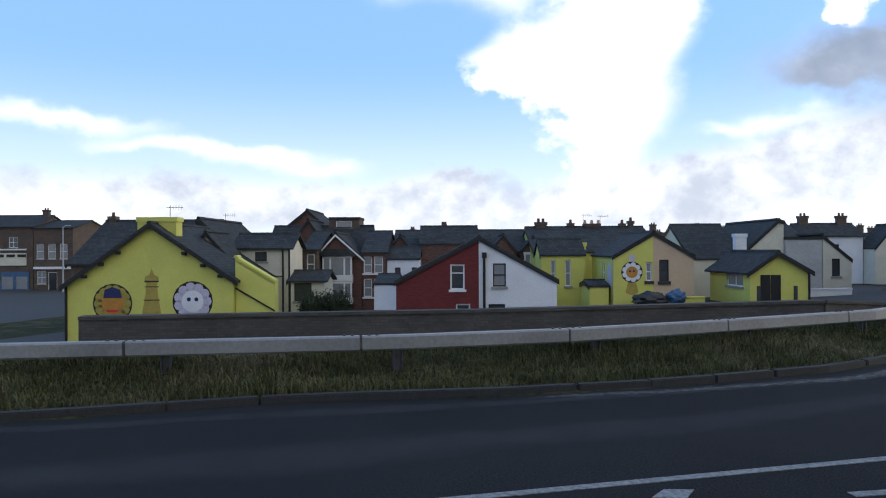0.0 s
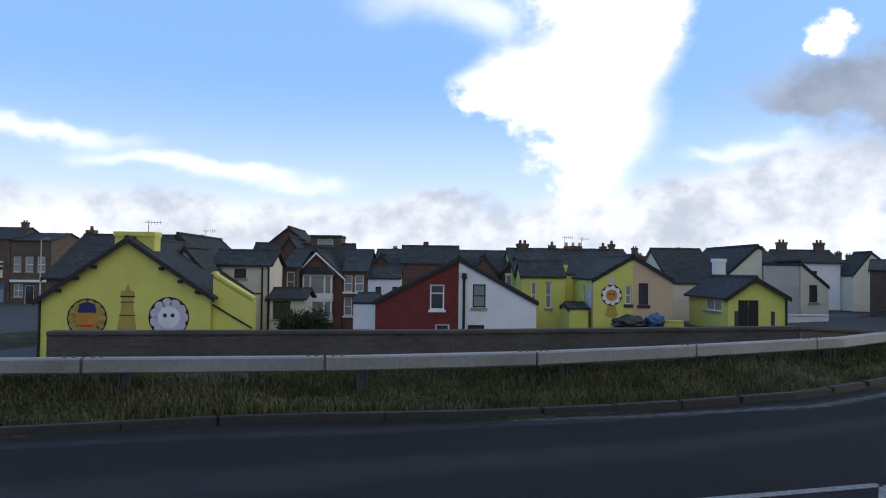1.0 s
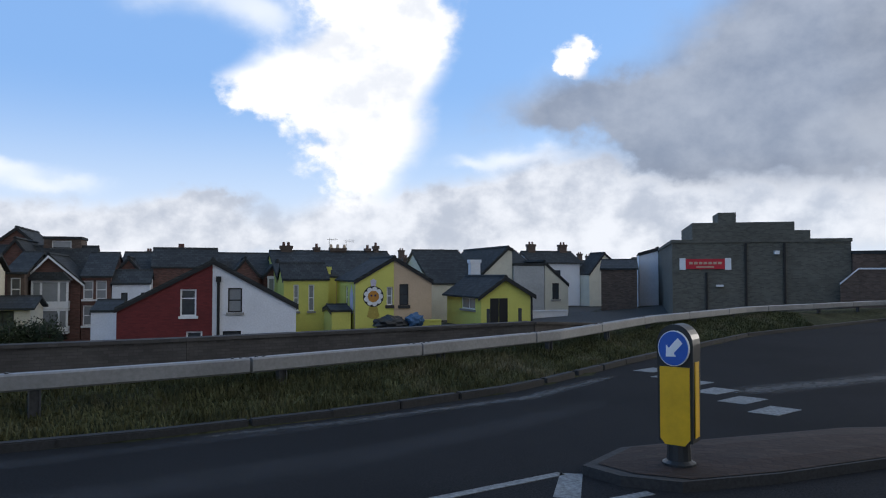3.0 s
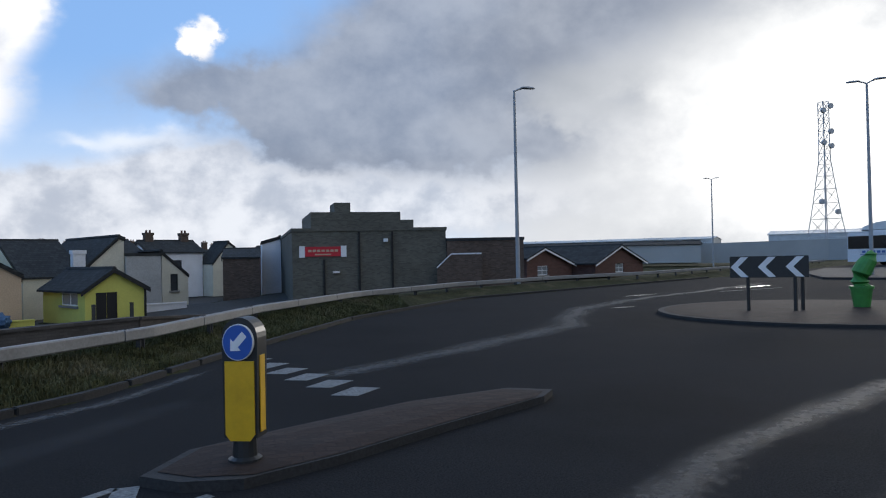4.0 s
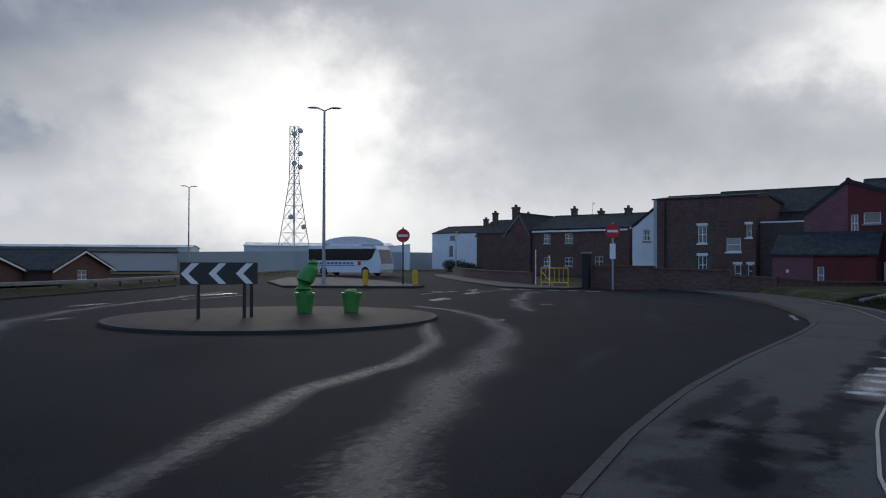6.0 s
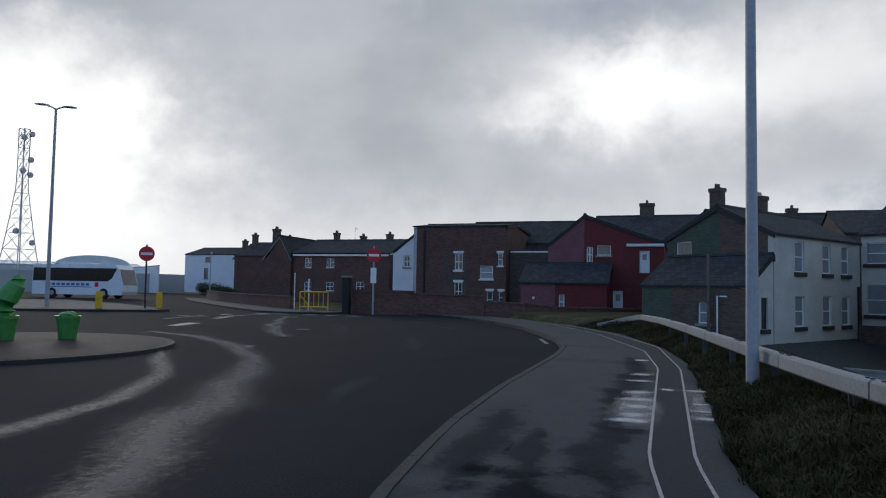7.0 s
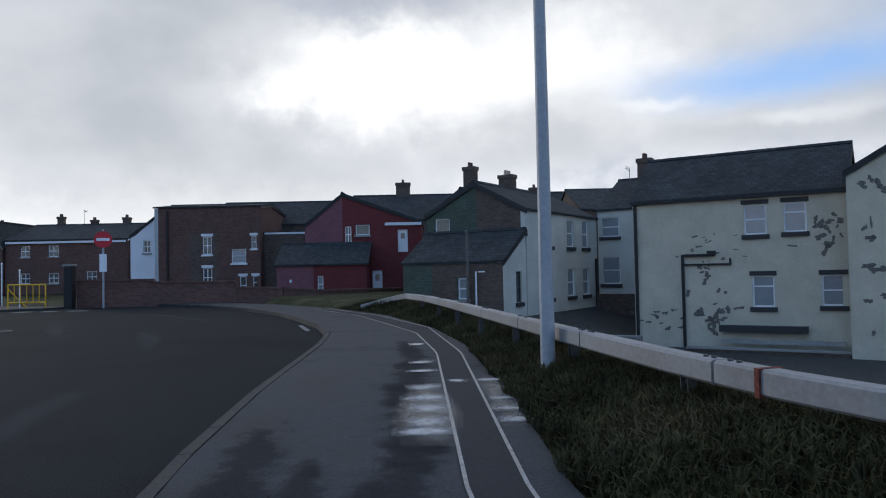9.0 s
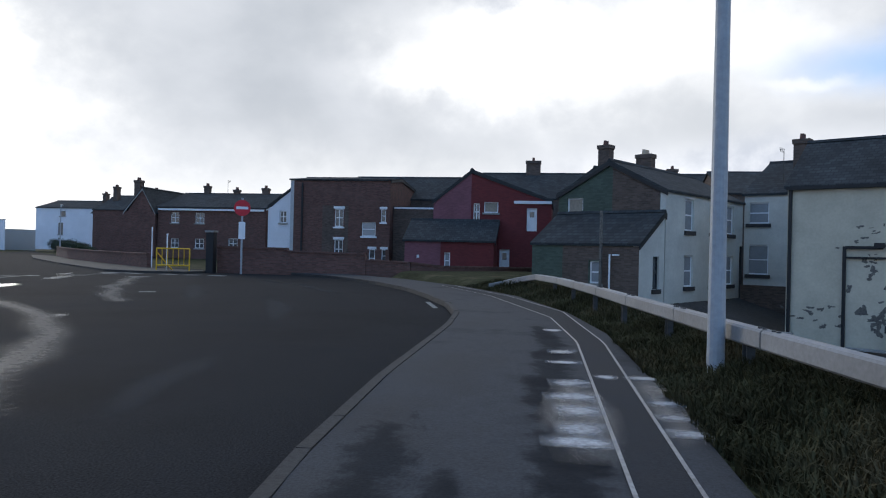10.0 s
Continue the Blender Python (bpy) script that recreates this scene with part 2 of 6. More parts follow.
pink_p = M("pink_painted_brick", (0.20, 0.08, 0.095), 0.75, 20, 0.1, 0.8, 0.2, 0.15, pattern="wall", joint=(0.22, 0.09, 0.1))
green_p = M("green_painted_brick", (0.075, 0.10, 0.075), 0.75, 20, 0.12, 0.8, 0.25, 0.15, pattern="wall", joint=(0.07, 0.09, 0.07))
brick_r = M("red_brick", (0.14, 0.07, 0.056), 0.88, 25, 0.18, 0.7, 0.25, 0.25, pattern="wall", joint=(0.12, 0.10, 0.085))
brick_b = M("brown_brick", (0.12, 0.086, 0.068), 0.9, 25, 0.18, 0.6, 0.3, 0.25, pattern="wall", joint=(0.12, 0.105, 0.09))
brick_d = M("dark_club_brick", (0.125, 0.122, 0.10), 0.9, 25, 0.15, 0.5, 0.25, 0.25, pattern="wall", joint=(0.15, 0.14, 0.125))
slate_u = M("slate_roof_a", (0.052, 0.056, 0.057), 0.85, 12, 0.16, 0.6, 0.35, 0.2, pattern="u", size=(0.3, 0.22), spec=0.12)
slate_v = M("slate_roof_b", (0.052, 0.056, 0.057), 0.85, 12, 0.16, 0.6, 0.35, 0.2, pattern="v", size=(0.3, 0.22), spec=0.12)
black_w = M("black_woodwork", (0.02, 0.02, 0.021), 0.5, 20, 0.1, 2, 0.1, 0.05)
white_w = M("white_window_paint", (0.75, 0.76, 0.76), 0.5, 15, 0.04, 2, 0.08, 0.03)
stone_w = M("stone_sill", (0.30, 0.29, 0.27), 0.85, 20, 0.12, 2, 0.2, 0.15)
dark_sill = M("dark_painted_sill", (0.045, 0.042, 0.042), 0.7, 20, 0.15, 2, 0.2, 0.1)
pane_m = M("window_glass", (0.055, 0.062, 0.07), 0.1, 3, 0.1, 0.8, 0.2, 0.0, spec=0.9)
curtain_m = M("net_curtain_glass", (0.26, 0.275, 0.29), 0.15, 40, 0.08, 1.5, 0.15, 0.0, spec=0.8)
board_m = M("boarded_window", (0.33, 0.28, 0.22), 0.8, 8, 0.1, 1, 0.15, 0.1)
blue_p = M("blue_sign_face", (0.02, 0.10, 0.42), 0.4, 10, 0.04, 2, 0.08, 0.0, spec=0.5)
white_p = M("white_sign_face", (0.78, 0.79, 0.80), 0.45, 10, 0.03, 2, 0.1, 0.0, spec=0.5)
red_s = M("red_sign_face", (0.55, 0.03, 0.045), 0.5, 10, 0.05, 2, 0.1, 0.0)
yell_s = M("yellow_bollard_plastic", (0.74, 0.43, 0.01), 0.45, 8, 0.05, 2.5, 0.2, 0.02, spec=0.5)
black_s = M("black_plastic", (0.018, 0.02, 0.022), 0.4, 10, 0.1, 2, 0.1, 0.02, spec=0.5)
paver_m = M("island_brown_pavers", (0.036, 0.0215, 0.0165), 0.85, 15, 0.2, 1, 0.3, 0.3, pattern="flat", size=(0.2, 0.1))
green_s = M("green_fibreglass", (0.05, 0.25, 0.05), 0.5, 8, 0.08, 2, 0.15, 0.05, spec=0.5)
bus_w = M("white_coach_paint", (0.72, 0.74, 0.77), 0.3, 5, 0.03, 1, 0.1, 0.0, spec=0.5)
bus_b = M("blue_coach_lettering", (0.08, 0.16, 0.40), 0.4, 5, 0.05, 1, 0.1, 0.0)
tyre_m = M("tyre_rubber", (0.02, 0.02, 0.02), 0.8, 20, 0.1, 2, 0.1, 0.1)
mast_m = M("mast_steel", (0.50, 0.52, 0.54), 0.6, 4, 0.05, 0.3, 0.1, 0.0)
# cladding raised in colour to paint the distance haze
clad_m = M("hazed_cladding", (0.55, 0.59, 0.61), 0.6, 1, 0.05, 0.1, 0.15, 0.0)
tan_p = M("tan_mural_paint", (0.42, 0.33, 0.08), 0.8, 20, 0.12, 2, 0.2, 0.05)
orange_p = M("orange_mural_paint", (0.52, 0.24, 0.05), 0.8, 20, 0.1, 2, 0.2, 0.05)
lilac_p = M("lilac_mural_paint", (0.58, 0.54, 0.66), 0.8, 20, 0.1, 2, 0.15, 0.05)
navy_p = M("navy_mural_paint", (0.03, 0.04, 0.12), 0.8, 20, 0.1, 2, 0.15, 0.05)
weath = M("weathered_parapet_brick", (0.10, 0.092, 0.088), 0.95, 14, 0.1, 0.7, 0.3, 0.3, pattern="wall", joint=(0.07, 0.066, 0.064), spec=0.05)
coach_glass = M("coach_tinted_glass", (0.008, 0.009, 0.01), 0.25, 3, 0.1, 0.8, 0.2, 0.0, spec=0.3)
tarp_m = M("blue_tarpaulin", (0.06, 0.13, 0.24), 0.6, 10, 0.15, 2, 0.25, 0.2)

def film(name, colour, rough, edge, spec=0.3, most=0.8, soft=0.8, scale=5.0, gain=1.0, body=1.0):
    """A thin film that frays out towards its rim: the attribute 'rim' runs from 0 at the rim to 1 in the middle."""
    m = material(name, colour, rough, 22, 0.3, 2.2, 0.4, 0.25 if spec else 0.0, spec=spec)
    t = m.node_tree
    at = t.nodes.new("ShaderNodeAttribute")
    at.attribute_name = "rim"
    n = t.nodes.new("ShaderNodeTexNoise")
    n.inputs["Scale"].default_value, n.inputs["Detail"].default_value, n.inputs["Roughness"].default_value = scale, 9.0, 0.78
    t.links.new(t.nodes.new("ShaderNodeTexCoord").outputs["Object"], n.inputs["Vector"])
    raised = t.nodes.new("ShaderNodeMath")
    raised.operation = "MULTIPLY"
    raised.inputs[1].default_value = gain
    t.links.new(n.outputs["Fac"], raised.inputs[0])
    ad = t.nodes.new("ShaderNodeMath")
    ad.operation = "MULTIPLY_ADD"
    ad.inputs[1].default_value = body
    t.links.new(at.outputs["Fac"], ad.inputs[0])
    t.links.new(raised.outputs[0], ad.inputs[2])
    mr = t.nodes.new("ShaderNodeMapRange")
    mr.interpolation_type = "SMOOTHSTEP"
    mr.inputs[1].default_value, mr.inputs[2].default_value, mr.inputs[4].default_value = edge, edge + soft, most
    t.links.new(ad.outputs[0], mr.inputs[0])
    t.links.new(mr.outputs[0], t.nodes["Principled BSDF"].inputs["Alpha"])
    return m


# dried mud, its colour also lifted for the sky's glare on wet road
damp = film("dried_mud_glare_film", (0.074, 0.0735, 0.072), 0.7, 0.95, most=0.85, soft=0.6, scale=8.0, gain=1.5, body=0.8)
# far grass bank, its base colour paled to paint the haze
haze_wall = material("hazy_bank_colour", (0.40, 0.41, 0.40), 0.9, 0.3, 0.03, 0.05, 0.12, 0.0)
dark_damp = film("dark_damp_film", (0.010, 0.0115, 0.014), 1.0, 1.06, 0.0, 0.3, 0.24, scale=1.6, gain=2.0, body=0.5)
streaky = film("pale_streak_film", (0.07, 0.073, 0.078), 0.9, 0.45, 0.1, 0.42)
# the wet sheen is put into the pale colour as well as the gloss
sheen = film("painted_sheen_film", (0.16, 0.17, 0.185), 0.3, 0.35, 0.5, 0.5)
wet = film("wet_film", (0.05, 0.055, 0.06), 0.16, 0.6)
# pale base colour paints the sky's glint on wet tarmac; no paint here
worn = film("sky_glint_film", (0.5, 0.52, 0.55), 0.35, 0.3)

# ---- mesh helpers ----


def part(name, bm, mt, parent, label=""):
    """Link a bmesh as one mesh object under a thing or a part."""
    me = bpy.data.meshes.new(name)
    bmesh.ops.recalc_face_normals(bm, faces=bm.faces)
    bm.to_mesh(me)
    bm.free()
    me.materials.append(mt)
    ob = new(name, me)
    if parent is not None:
        ob.parent = parent
    if label:
        ob["label"] = label
    return ob


def thing(name, m, label, category, group="", kind=""):
    ob = new(name)
    ob.empty_display_size = 0.2
    ob.matrix_basis = m
    return tagged(ob, label, category, group, kind)


def prism(bm, poly, put, t0, t1):
    """A polygon of (s, z) drawn out from depth t0 to t1; put(s, d, z) gives the place."""
    a = [bm.verts.new(put(s, t0, z)) for s, z in poly]
    b = [bm.verts.new(put(s, t1, z)) for s, z in poly]
    n = len(poly)
    bm.faces.new(a)
    bm.faces.new(b[::-1])
    for i in range(n):
        bm.faces.new((a[i], b[i], b[(i + 1) % n], a[(i + 1) % n]))
    return bm


def box(x0, x1, y0, y1, z0, z1, bm=None, bev=0.0):
    bm = bm or bmesh.new()
    v = [bm.verts.new((x, y, z)) for z in (z0, z1) for x, y in ((x0, y0), (x1, y0), (x1, y1), (x0, y1))]
    fs = [bm.faces.new([v[i] for i in f]) for f in ((3, 2, 1, 0), (4, 5, 6, 7), (0, 1, 5, 4), (1, 2, 6, 5), (2, 3, 7, 6), (3, 0, 4, 7))]
    if bev:
        bmesh.ops.bevel(bm, geom=list({e for f in fs for e in f.edges}), offset=bev, segments=2, affect="EDGES")
    return bm


def tube(pts, radii, n=10, bm=None):
    """A round bar through the points."""
    bm = bm or bmesh.new()
    rings = []
    pts = [Vector(p) for p in pts]
    for i, p in enumerate(pts):
        d = (pts[min(i + 1, len(pts) - 1)] - pts[max(i - 1, 0)]).normalized()
        q = d.to_track_quat("Z", "Y")
        r = radii[i] if isinstance(radii, (list, tuple)) else radii
        rings.append([bm.verts.new(p + q @ Vector((r * math.cos(k * math.tau / n), r * math.sin(k * math.tau / n), 0))) for k in range(n)])
    for a, b in zip(rings, rings[1:]):
        for k in range(n):
            bm.faces.new((a[k], a[(k + 1) % n], b[(k + 1) % n], b[k]))
    bm.faces.new(rings[0][::-1])
    bm.faces.new(rings[-1])
    return bm


def inside(poly, x, y):
    r = False
    for (ax, ay), (bx, by) in zip(poly, poly[1:] + poly[:1]):
        if (ay > y) != (by > y) and x < (bx - ax) * (y - ay) / (by - ay) + ax:
            r = not r
    return r


def wall_mesh(poly, holes, put, thick=0.28):
    """A wall of the outline poly (s, z) with openings cut through it."""
    vs, es = [], []
    for ring in [list(poly)] + [[(a, c), (b, c), (b, d), (a, d)] for a, b, c, d in holes]:
        k = len(vs)
        vs += [Vector(p) for p in ring]
        es += [(k + i, k + (i + 1) % len(ring)) for i in range(len(ring))]
    ov, oe, of, *rest = delaunay_2d_cdt(vs, es, [], 0, 1e-5)
    bm = bmesh.new()
    fr = [bm.verts.new(put(v[0], 0, v[1])) for v in ov]
    bk = [bm.verts.new(put(v[0], thick, v[1])) for v in ov]
    use = {}
    for f in of:
        cx, cz = sum(ov[i][0] for i in f) / len(f), sum(ov[i][1] for i in f) / len(f)
        if not inside(list(poly), cx, cz) or any(a < cx < b and c < cz < d for a, b, c, d in holes):
            continue
        bm.faces.new([fr[i] for i in f])
        bm.faces.new([bk[i] for i in f][::-1])
        for i, j in zip(f, f[1:] + f[:1]):
            use[(i, j)] = True
    for i, j in use:
        if (j, i) not in use:
            bm.faces.new((fr[i], bk[i], bk[j], fr[j]))
    for v in [v for v in bm.verts if not v.link_faces]:
        bm.verts.remove(v)
    return bm


def boxes(rows, put):
    bm = bmesh.new()
    for s0, s1, d0, d1, z0, z1 in rows:
        prism(bm, [(s0, z0), (s1, z0), (s1, z1), (s0, z1)], put, d0, d1)
    return bm


def window(parent, put, s0, s1, z0, z1, style="plain"):
    """A window set back in its opening: frame, pane, sill and, on some, a lintel."""
    f = 0.07
    rows, cols = [(z0 + f, z1 - f)], [(s0 + f, s1 - f)]
    if style != "board":
        if z1 - z0 > 0.8:
            zm = z0 + (z1 - z0) * (0.66 if "top" in style else 0.5)
            rows = [(z0 + f, zm - 0.03), (zm + 0.03, z1 - f)]
        if "cross" in style:
            sm = (s0 + s1) / 2
            cols = [(s0 + f, sm - 0.03), (sm + 0.03, s1 - f)]
    lights = [(a, b, c, d) for a, b in cols for c, d in rows]
    win = part("window", wall_mesh([(s0, z0), (s1, z0), (s1, z1), (s0, z1)], lights, lambda s, d, z: put(s, d + 0.08, z), 0.08), black_w if "dark" in style else white_w, parent)
    glass = board_m if style == "board" else (curtain_m if "net" in style else pane_m)
    for a, b, c, d in lights:
        part("pane", boxes([(a, b, 0.11, 0.13, c, d)], put), glass, win)
    sm = dark_sill if "ds" in style else (white_w if "ws" in style else stone_w)
    part("sill", boxes([(s0 - 0.1, s1 + 0.1, -0.09, 0.1, z0 - (0.2 if "ds" in style else 0.13), z0 - 0.003)], put), sm, win)
    if "lint" in style:
        part("lintel", boxes([(s0 - 0.1, s1 + 0.1, -0.03, 0.12, z1 + 0.003, z1 + 0.2)], put), sm, win)


def door(parent, put, s0, s1, z0, z1, mt):
    d = part("door", boxes([(s0, s1, 0.1, 0.16, z0, z1)], put), mt, parent)
    part("door_frame", boxes([(s0, s0 + 0.08, 0.06, 0.18, z0, z1), (s1 - 0.08, s1, 0.06, 0.18, z0, z1), (s0 + 0.08, s1 - 0.08, 0.06, 0.18, z1 - 0.08, z1)], put), white_w, d)
    part("pane", boxes([(s0 + 0.2, s1 - 0.2, 0.085, 0.098, z0 + 0.6 * (z1 - z0), z1 - 0.25)], put), pane_m, d)


def chimney(parent, x, y, z0, z1, w=0.9, d=0.6, mt=None, pots=2):
    mt = mt or brick_b
    bm = box(x - w / 2, x + w / 2, y - d / 2, y + d / 2, z0, z1 - 0.25)
    box(x - w / 2 - 0.06, x + w / 2 + 0.06, y - d / 2 - 0.06, y + d / 2 + 0.06, z1 - 0.25, z1, bm)
    c = part("chimney", bm, mt, parent)
    for i in range(pots):
        px = x + (i - (pots - 1) / 2) * w * 0.42
        part("chimney_pot", tube([(px, y, z1 - 0.02), (px, y, z1 + 0.3)], [0.13, 0.1], 8), peach_r if pots > 2 else brick_r, c)


def aerial(parent, x, y, z0, z1, flip=1):
    z1 = z1 - 0.25
    bm = tube([(x, y, z0), (x, y, z1)], 0.018, 6)
    tube([(x - 0.2, y, z1 - 0.1), (x + 0.7 * flip, y, z1 - 0.1)], 0.014, 5, bm)
    for k in range(5):
        tube([(x + flip * k * 0.16, y - 0.02, z1 - 0.24), (x + flip * k * 0.16, y + 0.02, z1 + 0.04)], 0.009, 5, bm)
    part("aerial", bm, post_m, parent)


def house(name, ang, us, vs, zb, ze, zr, ridge, walls, label, windows=(), chimneys=(), rp=None, roof=None, over=0.25, category="house", group="", doors=(), aerials=(), flat=False, verge_m=None):
    """A house with its footprint us x vs in a plan turned by ang. ridge: the axis the ridge runs along.
    ze: eaves height, or the two of them. walls: one material or a dict of F (front, low v), L (low u), R, B. windows and doors: face, s0, s1, z0, z1, style."""
    u0, u1 = us
    v0, v1 = vs
    um, vm = (u0 + u1) / 2, (v0 + v1) / 2
    c, s = math.cos(radians(ang)), math.sin(radians(ang))
    h = thing(name, pose(um * c - vm * s, um * s + vm * c, zb, 0, 0, ang), label, category, group)
    W2, D2 = (u1 - u0) / 2, (v1 - v0) / 2
    e0, e1 = ze if isinstance(ze, tuple) else (ze, ze)
    sink = 0.0 if flat or ang != 32 else 0.15
    e0, e1, zr = e0 - zb - sink, e1 - zb - sink, zr - zb - sink
    puts = {"F": lambda a, d, z: (a - um, -D2 + d, z - zb), "B": lambda a, d, z: (a - um, D2 - d, z - zb), "L": lambda a, d, z: (-W2 + d, a - vm, z - zb), "R": lambda a, d, z: (W2 - d, a - vm, z - zb)}
    t = 0.28
    for face in "FBLR":
        lo, hi = (u0, u1) if face in "FB" else (v0 + t + 0.002, v1 - t - 0.002)
        gable = (ridge == "v") == (face in "FB") and not flat
        if flat:
            poly = [(lo, zb), (hi, zb), (hi, zb + e0), (lo, zb + e0)]
        elif gable:
            mid = (lo + hi) / 2 if rp is None else rp
            poly = [(lo, zb), (hi, zb), (hi, zb + e1), (mid, zb + zr), (lo, zb + e0)]
        else:
            e = e0 if face in "FL" else e1
            poly = [(lo, zb), (hi, zb), (hi, zb + e), (lo, zb + e)]
        mt = walls.get(face, next(iter(walls.values()))) if isinstance(walls, dict) else walls
        wins = [w for w in windows if w[0] == face]
        drs = [w for w in doors if w[0] == face]
        w = part("wall", wall_mesh(poly, [x[1:5] for x in wins + drs], puts[face], t), mt, h)
        for x in wins:
            window(h, puts[face], *x[1:])
        for x in drs:
            door(h, puts[face], *x[1:])
    rm = roof or (slate_u if ridge == "u" else slate_v)
    if flat:
        part("roof", box(-W2 - over, W2 + over, -D2 - over, D2 + over, e0 + 0.003, e0 + 0.2), rm, h)
    else:
        if ridge == "v":
            m = 0.0 if rp is None else rp - um
            lo, hi, a, b = -W2, W2, -D2 - over, D2 + over
            pl = lambda sx, d, z: (sx, d, z)
        else:
            m = 0.0 if rp is None else rp - vm
            lo, hi, a, b = -D2, D2, -W2 - over, W2 + over
            pl = lambda sx, d, z: (d, sx, z)
        k0, k1 = (zr - e0) / max(0.01, m - lo), (zr - e1) / max(0.01, hi - m)
        th, g = 0.12, 0.02
        for name2, poly in (("roof", [(lo - over, e0 - k0 * over + g), (m, zr + g), (m, zr + g + th), (lo - over, e0 - k0 * over + g + th)]), ("roof", [(hi + over, e1 - k1 * over + g), (m + 0.003, zr + g), (m + 0.003, zr + g + th), (hi + over, e1 - k1 * over + g + th)])):
            r = part(name2, prism(bmesh.new(), poly, pl, a, b), rm, h)
            dz = -0.16
            low = [(p[0], p[1] + dz) for p in poly[:2]] + [poly[1], poly[0]]
            part("bargeboard", prism(bmesh.new(), low, pl, a, a + 0.05), verge_m or black_w, r)
        part("ridge_tiles", prism(bmesh.new(), [(m - 0.14, zr + th - 0.03), (m + 0.14, zr + th - 0.03), (m + 0.05, zr + th + 0.1), (m - 0.05, zr + th + 0.1)], pl, a, b), rm, h)
    for x in chimneys:
        chimney(h, x[0] - um, x[1] - vm, x[2] - zb, x[3] - zb, *x[4:])
    for x in aerials:
        aerial(h, x[0] - um, x[1] - vm, x[2] - zb, x[3] - zb, *x[4:])
    return h, puts

# ---- lines of the plan ----
KERB_FAR = [(-60, -50), (-30, -22), (-12, -2.2), (-7.3, 3.1), (-5.9, 4.8), (-4.0, 6.4), (-2.5, 8.0), (-0.9, 10.2), (0.7, 14.0), (3.7, 20.4), (9.2, 28.0), (21.5, 36.2), (35, 45), (60, 63), (110, 100), (200, 160)]
RAIL_FAR = [(-60, -46), (-30, -17.5), (-14, -1.8), (-8.9, 3.35), (-7.0, 4.95), (-5.56, 6.2), (-4.0, 7.95), (-2.7, 9.85), (-0.7, 13.2), (1.07, 18.2), (4.2, 24.0), (9.4, 30.0), (16, 34.8), (22.8, 38.2), (35, 47), (60, 65.2), (110, 102.2), (200, 162)]
KERB_NEAR = [(-60, -57), (-20, -16.5), (-6, -4.2), (0, 0.75), (3, 1.95), (6.1, 2.9), (8.4, 3.35), (10.7, 3.65), (14, 3.85), (19, 3.95), (21.7, 4.15), (24.5, 4.75), (27.6, 5.8), (31, 7.1), (35, 9.2), (39, 12), (42, 15.4), (42.6, 17.2), (52, 30), (64, 42), (110, 84), (200, 152)]
GRASS_NEAR = [(-60, -61), (-20, -20), (-6, -7.2), (0, -2.4), (3, -0.7), (6, 0.5), (9.8, 0.98), (12, 1.0), (14, 1.06), (18.5, 1.24), (22.5, 1.8), (28, 3.2), (33, 5.4), (38, 8.6), (42.8, 13), (60, 30), (200, 145)]
RAIL_NEAR = [(-60, -64), (-20, -23), (-6, -10), (0, -5.6), (5, -2.7), (9.6, -0.65), (10.2, -0.45), (11.5, -0.17), (14.3, 0.22), (18, 0.7), (23, 1.35), (27, 1.95), (30, 2.7), (31.6, 3.9), (31.6, 5.2)]


def along(line, x):
    return float(np.interp(x, [p[0] for p in line], [p[1] for p in line]))


def steepness(line, x):
    return (along(line, x + 1) - along(line, x - 1)) / 2


def smooth(a, b, x):
    k = min(1, max(0, (x - a) / (b - a)))
    return k * k * (3 - 2 * k)


A_C, A_S = math.cos(radians(32)), math.sin(radians(32))
C_C, C_S = math.cos(radians(-33)), math.sin(radians(-33))


def level(x, y):
    """Height of the land: the road's embankment, and the lower streets on both sides of it."""
    df = (y - along(RAIL_FAR, x)) / math.hypot(1, steepness(RAIL_FAR, x))
    dn = (along(RAIL_NEAR, x) - y) / math.hypot(1, steepness(RAIL_NEAR, min(x, 29)))
    z = -0.03
    if df > -3:
        u = x * A_C + y * A_S
        v = y * A_C - x * A_S
        low = float(np.interp(u, [-30, -10, 5, 17, 26, 34], [-3.9, -3.6, -2.7, -1.75, -1.3, -0.7]))
        low += (min(low, -2.1) - low) * smooth(46, 60, v) * (1 - smooth(47, 55, u))
        dk = (y - along(KERB_FAR, x)) / math.hypot(1, steepness(KERB_FAR, x))
        z = 0.11 * smooth(0.06, 0.3, dk) + 0.24 * smooth(0.25, 1.7, dk) - 0.03
        z += (low - z) * smooth(0.6, 6.0, df)
    if x < 60 and dn > -4:
        q = -x * C_S + y * C_C
        low = float(np.interp(q, [-10, 15, 20, 25], [-2.6, -2.3, -0.75, 0.0]))
        dg = (along(GRASS_NEAR, x) - y)
        z = 0.09 + 0.27 * smooth(0.0, 1.3, dg) if dg > -0.1 else z
        z += (low - z) * smooth(0.5, 6.5, dn)
    return z


def sheet(name, xs, ys, fn, mt, label, category):
    me = bpy.data.meshes.new(name)
    vs = [(x, y, fn(x, y)) for y in ys for x in xs]
    n = len(xs)
    fs = [(j * n + i, j * n + i + 1, (j + 1) * n + i + 1, (j + 1) * n + i) for j in range(len(ys) - 1) for i in range(n - 1)]
    me.from_pydata(vs, [], fs)
    me.materials.append(mt)
    for p in me.polygons:
        p.use_smooth = True
    return tagged(new(name, me), label, category, kind="structure")


